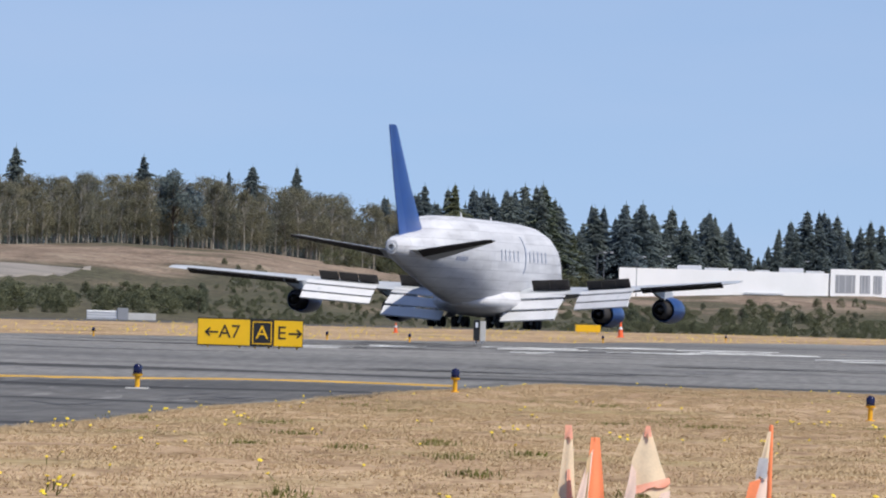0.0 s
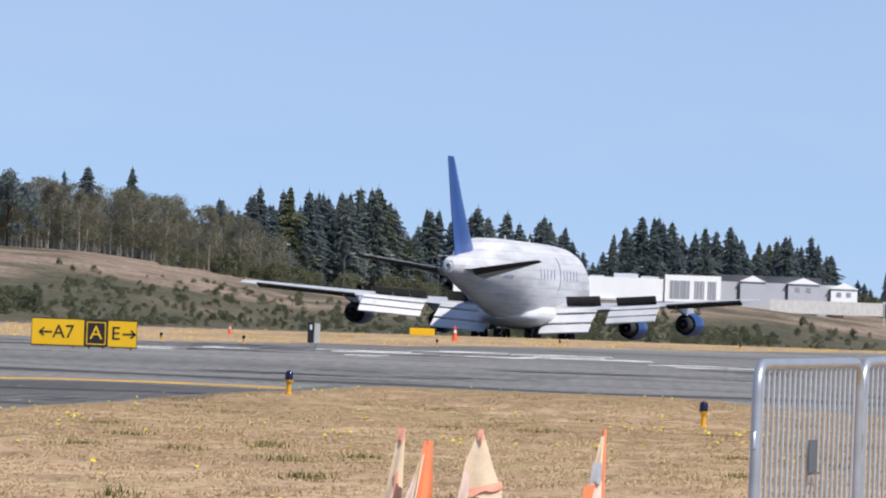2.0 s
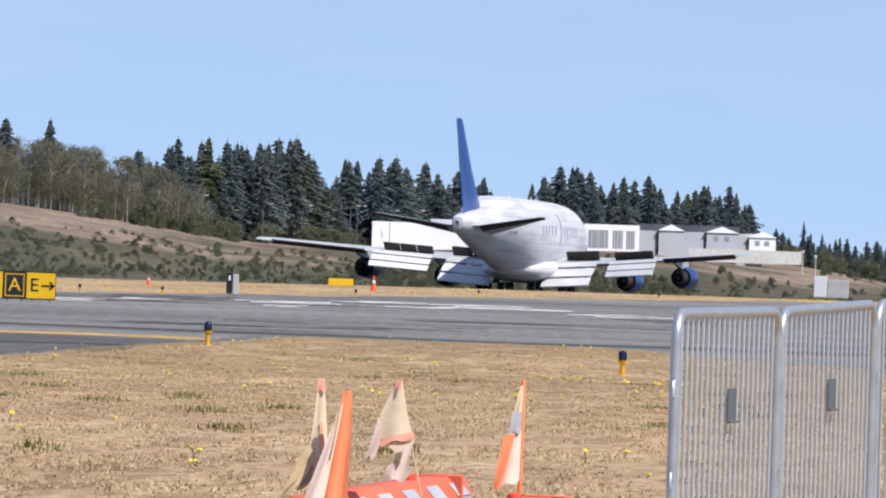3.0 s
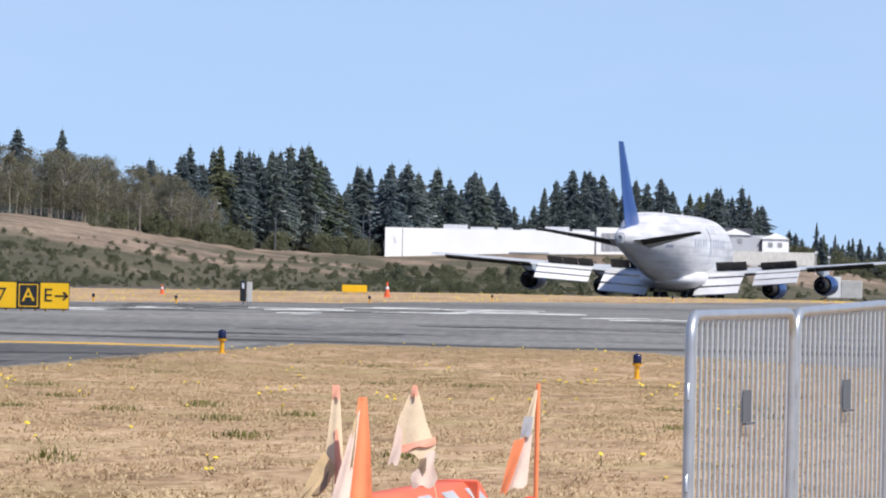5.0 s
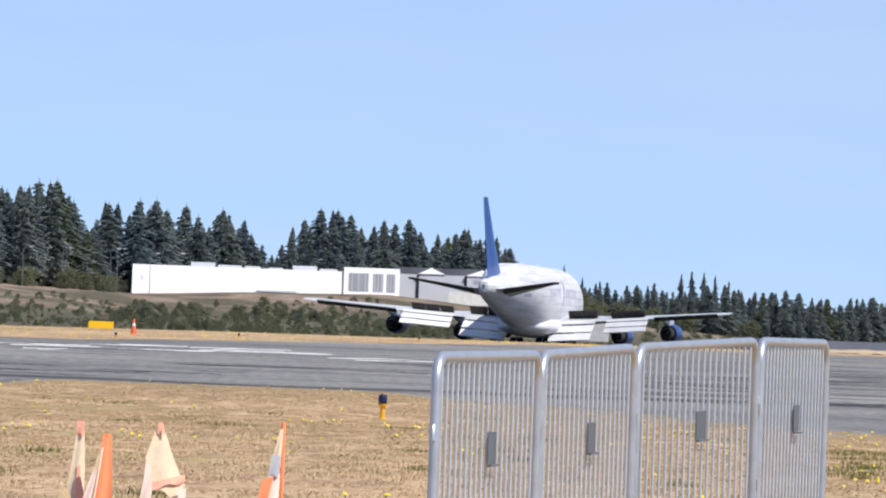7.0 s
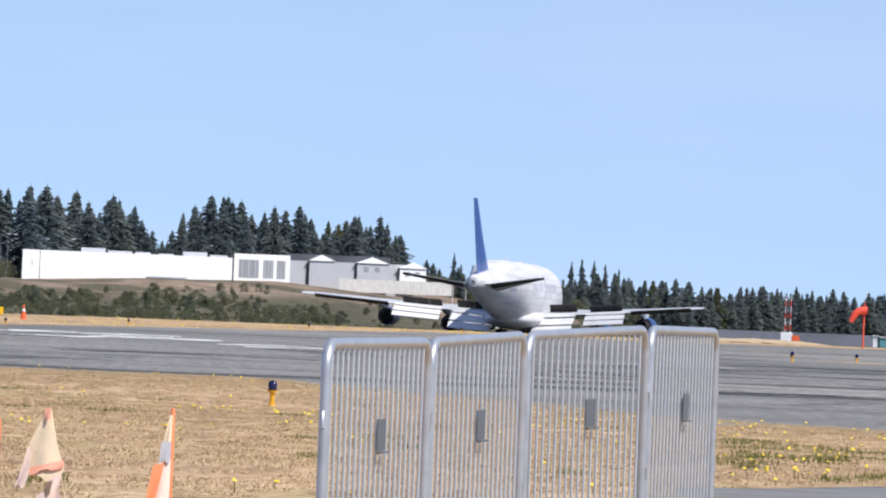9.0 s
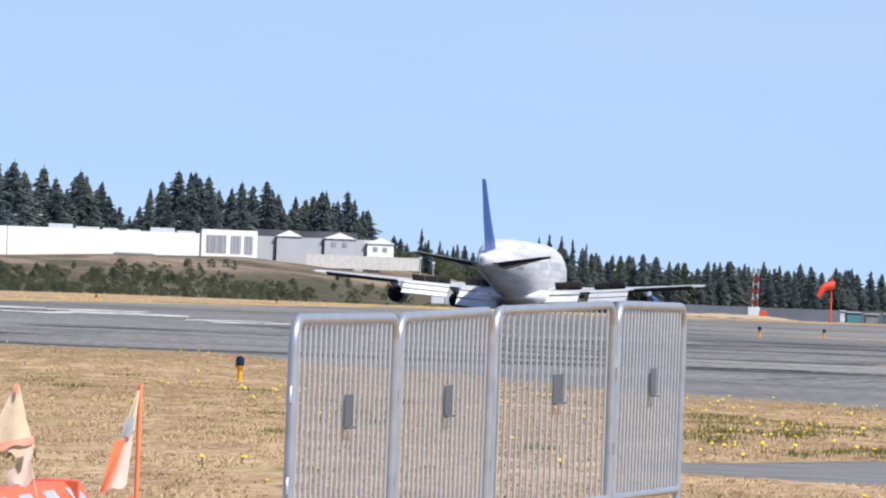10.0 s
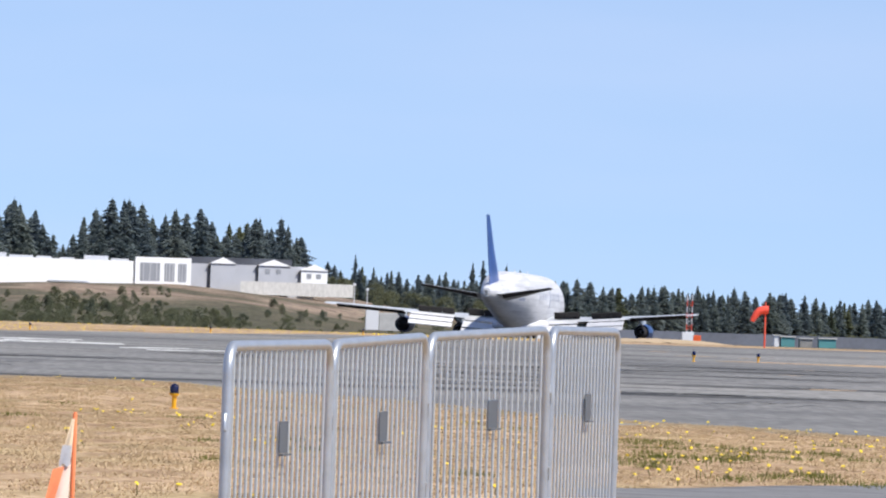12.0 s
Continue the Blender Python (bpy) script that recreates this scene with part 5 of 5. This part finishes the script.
def build_far_right():
    # sandy bank, fence and sheds beyond the end of the taxiway
    vs, fs = [], []
    us = np.linspace(700, 1010, 32)
    for u in us:
        t = (u - 700) / 310
        for k in range(5):
            d = 780 + 30 * k
            hh = 0.5 * math.sin(math.pi * t) ** 0.6 * (0.4, 0.8, 1.0, 0.8, 0.3)[k] + 0.1 * noise.noise((u * 0.05, k, 2))
            vs.append(lofted(u, 22, d) + Vector((0, 0, hh * 1.4 - 0.15)))
    for i in range(len(us) - 1):
        for k in range(4):
            fs.append((i * 5 + k, (i + 1) * 5 + k, (i + 1) * 5 + k + 1, i * 5 + k + 1))
    setting("sand_bank", Geo().add(vs, fs), SAND, "low bare sandy bank", 60, "bank")
    fence = thing("screen_fence", "long dull grey windscreen fence in panels", "fence")
    us = np.linspace(640, 1400, 39)
    for u0, u1 in zip(us, us[1:]):
        d = 1436
        a, b = lofted(u0, -1, d), lofted(u1, -1, d)
        c, e = lofted(u1, 32, d), lofted(u0, 32, d)
        part("panel", Geo().slab([a, b, c, e], 0.1), FENCE_GREY, fence)
    for u, w, v0, mat in ((1080, 24, 4, TEAL), (1112, 22, 6, WOOD_GREY), (1150, 30, 5, TEAL), (1060, 8, 2, WALL_WHITE)):
        s = thing("shed", "small shed by the far fence", "shed", "sheds by the fence")
        a = lofted(u, v0, 1363)
        part("wall", Geo().box((a.x, a.y, a.z - 1.6), (w / LENS * 1363, 3, 3.6), None, 0.05), mat, s)
        part("roof", Geo().box((a.x, a.y, a.z + 0.25), (w / LENS * 1363 + 0.4, 3.4, 0.2), None, 0.05), CONCRETE, s)


build_far_right()


def build_bunker():
    p = lofted(-1390, 9, 845.0)
    q = lofted(-1268, 12, 845.0)
    z0 = lofted(-1330, 32, 845.0).z
    s = thing("equipment_shelter", "low pale striped shelter with a blue-grey cabin beyond the runway", "shed", "", pose((p.x + q.x) / 2, (p.y + q.y) / 2, z0, 0, 0, 6))
    w = (q - p).length
    h = p.z - z0
    part("wall", Geo().box((-w * 0.27, 0, h * 0.45), (w * 0.46, 2.5, h * 0.9), None, 0.05), WALL_WHITE, s, "pale boarded wall")
    part("wall", Geo().box((w * 0.3, 0, h * 0.38), (w * 0.4, 2.5, h * 0.76), None, 0.05), CONCRETE, s, "grey boarded wall")
    part("cabin", Geo().box((0.02 * w, -0.2, h * 0.56), (w * 0.16, 2.4, h * 1.12), None, 0.05), DOOR_GREY, s, "blue-grey cabin")
    for k in range(4):
        part("board", Geo().box((-w * 0.27, -1.27, h * (0.15 + 0.2 * k)), (w * 0.46, 0.06, 0.06)), WALL_GREY, s)
    c = thing("concrete_blocks", "pair of white concrete blocks beyond the grass strip", "block", "")
    a = lofted(345, -22, 1500)
    part("block", Geo().box((a.x, a.y, a.z - 2.0), (2.5, 1.8, 4.0), None, 0.08), WALL_WHITE, c)
    a = lofted(376, -16, 1500)
    part("block", Geo().box((a.x, a.y, a.z - 1.7), (4.0, 1.8, 3.4), None, 0.08), CONCRETE, c)


build_bunker()


# ---- painted lines on the taxiway ----
def line_strip(name, u0, u1, table, wid, mat, label, n=60):
    us = list(np.linspace(u0, u1, n))
    near = [(u, interp(u, table) - wid / 2) for u in us]
    far = [(u, interp(u, table) + wid / 2) for u in us]
    return strip(name, us, near, far, 1, mat, label, 0.035, "road marking", 0.0)


strip("gravel_bench", list(np.linspace(-1900, -1385, 40)), [(-1900, 1000), (-1600, 1090), (-1440, 1150), (-1385, 1190)], [(-1900, 1150), (-1600, 1180), (-1440, 1190), (-1385, 1194)], 6, GRAVEL, "pale gravel bench on the hillside", 0.2, "gravel", 25)
line_strip("lead_line", -2200, -738, [(-2200, 156), (-1539, 164.3), (-1140, 168.6), (-740, 168.6)], 1.3, PAINT_YELLOW, "worn yellow taxiway edge line")
strip("taxiway_apron", list(np.linspace(-2300, -640, 90)), [(u, d + 1.0) for u, d in NEAR_EDGE], [(-2300, 153), (-1539, 161.5), (-1140, 166.2), (-740, 166.5), (-640, 178.5)], 14, ASPHALT_OLD, "darker old asphalt apron with sealed cracks", 0.018, "taxiway", 0.6)
strip("verge_strip", list(np.linspace(955, 1900, 50)), [(955, 366), (1900, 352)], [(955, 367), (1060, 373), (1900, 368)], 3, GRASS, "thin strip of dry grass across the asphalt", 0.03, "verge", 0.4)


def build_cracks():
    """Dark sealed cracks and oil stains on the near asphalt."""
    rng = random.Random(4)
    for u0, d0, n, spread in ((-1215, 140, 7, 60), (-985, 150, 5, 40), (-1480, 118, 4, 60), (700, 190, 6, 120), (980, 175, 6, 120), (1100, 215, 5, 90), (-600, 205, 5, 150), (-250, 215, 5, 150)):
        for k in range(n):
            u, d = u0 + rng.uniform(-spread, spread), d0 + rng.uniform(-6, 6)
            g, pts = Geo(), []
            for j in range(9):
                pts.append((u, d))
                u += rng.uniform(6, 22)
                d += rng.uniform(-1.6, 2.0)
            vs = []
            for uu, dd in pts:
                w = rng.uniform(0.06, 0.3)
                vs += [place(uu, dd - w, 0.028), place(uu, dd + w, 0.028)]
            g.add(vs, [(2 * i, 2 * i + 2, 2 * i + 3, 2 * i + 1) for i in range(len(pts) - 1)])
            setting("crack_seal", g, TAR, "dark tar-sealed crack in the asphalt", None, "crack")


build_cracks()


def build_joints():
    """Long dark sealed joints and tyre lines across the taxiway."""
    rng = random.Random(33)
    for k in range(40):
        d = 182 + 170 * (k / 40) ** 1.2 + rng.uniform(-3, 3)
        u0 = rng.uniform(-1500, 1000)
        u1 = u0 + rng.uniform(150, 620)
        if d < interp(u0, NEAR_EDGE) + 6 or d < interp(u1, NEAR_EDGE) + 6 or d > min(interp(u0, FAR_EDGE), interp(u1, FAR_EDGE)) - 8:
            continue
        us = list(np.linspace(u0, u1, 40))
        slant, half = rng.uniform(-4, 4), rng.uniform(0.4, 1.1) * (d / 200) ** 2
        mid = [(u, d + slant * (u - u0) / (u1 - u0) + 1.2 * noise.noise((u * 0.03, k, 1))) for u in us]
        vs = []
        for j, (u, dd) in enumerate(mid):
            w = half * (0.25 + 0.75 * math.sin(math.pi * (j + 0.5) / 40) ** 0.5) * (1 + 0.7 * noise.noise((u * 0.08, k, 7)))
            vs += [place(u, dd - w, 0.03), place(u, dd + w, 0.03)]
        setting("joint_seal", Geo().add(vs, [(2 * i, 2 * i + 2, 2 * i + 3, 2 * i + 1) for i in range(39)]), JOINT, "long dark sealed joint in the asphalt", None, "joint")


build_joints()
PAINT_RNG = random.Random(21)
for u0, u1, d, w in ((-905, -802, 299.5, 8.5), (-690, -520, 319.0, 9.7), (-1062, -918, 273.9, 6.1), (-345, -165, 347.0, 11.0), (-524, -350, 344.5, 7.3), (-330, -90, 319.0, 6.1), (-100, 60, 294.6, 4.3), (-640, -560, 287.3, 4.9), (-470, -300, 304.3, 4.9), (-330, -240, 326.3, 4.9)):
    line_strip("stop_bar_paint", u0, u1, [(u0, d), (u1, d + 6)], w * 0.26, PAINT_WHITE, "scuffed white paint streak on the asphalt", 12)
    a0, a1, dd = u0 + (u1 - u0) * PAINT_RNG.uniform(0.1, 0.4), u1 + PAINT_RNG.uniform(-20, 30), d + PAINT_RNG.choice((-1, 1)) * PAINT_RNG.uniform(7, 12)
    line_strip("stop_bar_paint", a0, a1, [(a0, dd), (a1, dd + 4)], w * 0.2, PAINT_WHITE, "scuffed white paint streak on the asphalt", 12)


# ---- grass blades and yellow weeds ----
def build_grass():
    rng = np.random.default_rng(5)
    n = 60000
    d = np.sqrt(rng.uniform(36.0 ** 2, 184.0 ** 2, n * 2))
    u = rng.uniform(-1650, 1350, n * 2)
    edge = np.interp(u, [p[0] for p in NEAR_EDGE], [p[1] for p in NEAR_EDGE])
    keep = (d < edge + 0.4) & ~((u > 700) & (d > 53) & (d < 59.5 + np.maximum(0, u - 800) * 0.0195))
    d, u = d[keep][:n], u[keep][:n]
    clump = np.array([noise.noise((dd * uu / LENS * 2.2, dd * 0.3, 5)) for dd, uu in zip(d, u)])
    keep = clump > -0.25
    d, u, clump = d[keep], u[keep], clump[keep]
    eu = rng.uniform(-1650, 1350, 9000)
    ed = np.interp(eu, [p[0] for p in NEAR_EDGE], [p[1] for p in NEAR_EDGE]) + rng.normal(-0.6, 1.0, 9000)
    d, u, clump = np.concatenate([d, ed]), np.concatenate([u, eu]), np.concatenate([clump, rng.uniform(0.3, 2.0, 9000)])
    per = 6
    d, u, clump = np.repeat(d, per), np.repeat(u, per), np.repeat(clump, per)
    a = u / LENS
    x = d * np.sin(a) + rng.normal(0, 0.05, len(d))
    y = d * np.cos(a) + rng.normal(0, 0.08, len(d))
    dd = np.hypot(x, y)
    z = np.interp(dd, [p[0] for p in LEVELS], [p[1] for p in LEVELS]) + swell(np.arctan2(x, y) * dd, dd)
    h = 0.008 + 0.020 * rng.random(len(d)) * (0.6 + clump)
    w = 0.005 + 0.00006 * d
    lx, ly = rng.normal(0, 0.02, len(d)), rng.normal(0, 0.02, len(d))
    v = np.stack([np.stack([x - w, y, z - 0.01], 1), np.stack([x + w, y + 0.01, z - 0.01], 1), np.stack([x + lx, y + ly, z + h], 1)], 1).reshape(-1, 3)
    me = bpy.data.meshes.new("grass_blades")
    k = len(v)
    me.vertices.add(k)
    me.vertices.foreach_set("co", v.ravel())
    me.loops.add(k)
    me.loops.foreach_set("vertex_index", np.arange(k))
    me.polygons.add(k // 3)
    me.polygons.foreach_set("loop_start", np.arange(0, k, 3))
    me.update(calc_edges=True)
    me.materials.append(STRAW)
    tagged(new("grass_blades", me), "short dry straw blades of the mown grass", "grass", "", "stuff")


def build_weeds():
    rng = random.Random(9)
    heads, stems = Geo(), Geo()
    spots = []
    for k in range(34):
        u = rng.uniform(-1600, 1300)
        e = interp(u, NEAR_EDGE)
        d = rng.uniform(44, e)
        for j in range(rng.randrange(1, 7)):
            spots.append((u + rng.gauss(0, 14), d + rng.gauss(0, 1.0), 1))
    for k in range(80):
        u = rng.uniform(-1600, 1300)
        e = interp(u, NEAR_EDGE)
        spots.append((u, rng.uniform(44, e), 1))
    for k in range(60):
        u = rng.uniform(-1500, 1250)
        spots.append((u, interp(u, NEAR_EDGE) + rng.uniform(-3, 0.5), 1.3))
    for k in range(70):
        spots.append((rng.uniform(800, 1300), rng.uniform(63, 131), 1.1))
    for u, d, s in spots:
        if u > 690 and 52 < d < 60 + max(0, u - 800) * 0.02:
            continue
        p = place(u, d)
        h = rng.uniform(0.02, 0.10) * s
        r = rng.uniform(0.010, 0.02) * (1 + d * 0.004)
        q = p + Vector((rng.gauss(0, 0.03), rng.gauss(0, 0.03), h))
        stems.tube([p, q], 0.004, 3, False)
        n = 7
        tilt = Vector((rng.gauss(0, 0.35), -0.5 + rng.gauss(0, 0.3), 1)).normalized()
        a = tilt.orthogonal().normalized()
        b = tilt.cross(a)
        ring = [q + (a * math.cos(6.283 * j / n) + b * math.sin(6.283 * j / n)) * r * rng.uniform(0.8, 1.15) for j in range(n)]
        heads.add([q - tilt * r * 0.6, *ring, q + tilt * r * 0.3], [(0, 1 + (j + 1) % n, 1 + j) for j in range(n)] + [(n + 1, 1 + j, 1 + (j + 1) % n) for j in range(n)])
    tagged(new("weed_stems", stems.mesh("weed_stems", WEED_GREEN)), "thin green weed stems in the dry grass", "weeds", "", "stuff")
    tagged(new("weed_flowers", heads.mesh("weed_flowers", PETAL)), "scattered yellow weed flowers in the dry grass", "flowers", "", "stuff")
    g = Geo()
    rr = np.random.default_rng(8)
    centres = [float(c) for c in rr.uniform(-1650, 640, 26)]
    for k in range(1500):
        u = float(rr.uniform(-1700, 1000)) if k % 3 else centres[k % 26] + float(rr.normal(0, 18))
        far = interp(u, FAR_EDGE)
        if far > 531 and u > 640:
            continue
        d = float(rr.uniform(far, 572))
        p = place(u, d)
        r = float(rr.uniform(0.018, 0.042))
        hh = float(rr.uniform(0.01, 0.12))
        g.add([p + Vector((-r, 0, hh - r)), p + Vector((r, 0, hh - r)), p + Vector((0.3 * r, 0.02, hh + r))], [(0, 1, 2)])
    tagged(new("verge_flowers", g.mesh("verge_flowers", PETAL)), "yellow flowering weeds along the grass strip", "flowers", "", "stuff")


def build_tufts():
    """Green tufts left in the mown grass."""
    rng = random.Random(12)
    g = Geo()
    spots = [(rng.uniform(790, 1320), rng.uniform(66, 112)) for k in range(38)] + [(rng.uniform(-1600, 780), rng.uniform(48, 150)) for k in range(46)]
    for u, d in spots:
        if d > interp(u, NEAR_EDGE) - 1:
            continue
        for k in range(70):
            p = place(u + rng.gauss(0, 24), d + rng.gauss(0, 0.9))
            h, w = rng.uniform(0.02, 0.07), rng.uniform(0.004, 0.009)
            g.add([p + Vector((-w, 0, -0.01)), p + Vector((w, 0, -0.01)), p + Vector((rng.gauss(0, 0.02), rng.gauss(0, 0.02), h))], [(0, 1, 2)])
    me = bpy.data.meshes.new("green_tufts")
    me.from_pydata(g.v, [], g.f)
    me.materials.append(WEED_GREEN)
    tagged(new("green_tufts", me), "low green tufts among the dry grass", "grass", "", "stuff")


build_grass()
build_tufts()
build_weeds()


# ---- what moves ----
freighter = build_freighter()


def motions():
    rows = []
    for k in range(25):
        t = k * 0.5
        s = rolled(t)
        p = TAIL0 + Vector((math.sin(HEADING), math.cos(HEADING), 0)) * s
        rows.append((t, pose(p.x, p.y, -0.05 + SLOPE * s, math.degrees(SLOPE), 0, -math.degrees(HEADING))))
    walk(freighter, rows)
    for flag, sway, phase in FLAGS:
        walk(flag, [(0.4 * k, pose(0, 0, 0, 0, 0, sway * (math.sin(phase + 2.1 * k) + 0.5 * math.sin(phase * 2 + 0.9 * k)))) for k in range(31)])


motions()
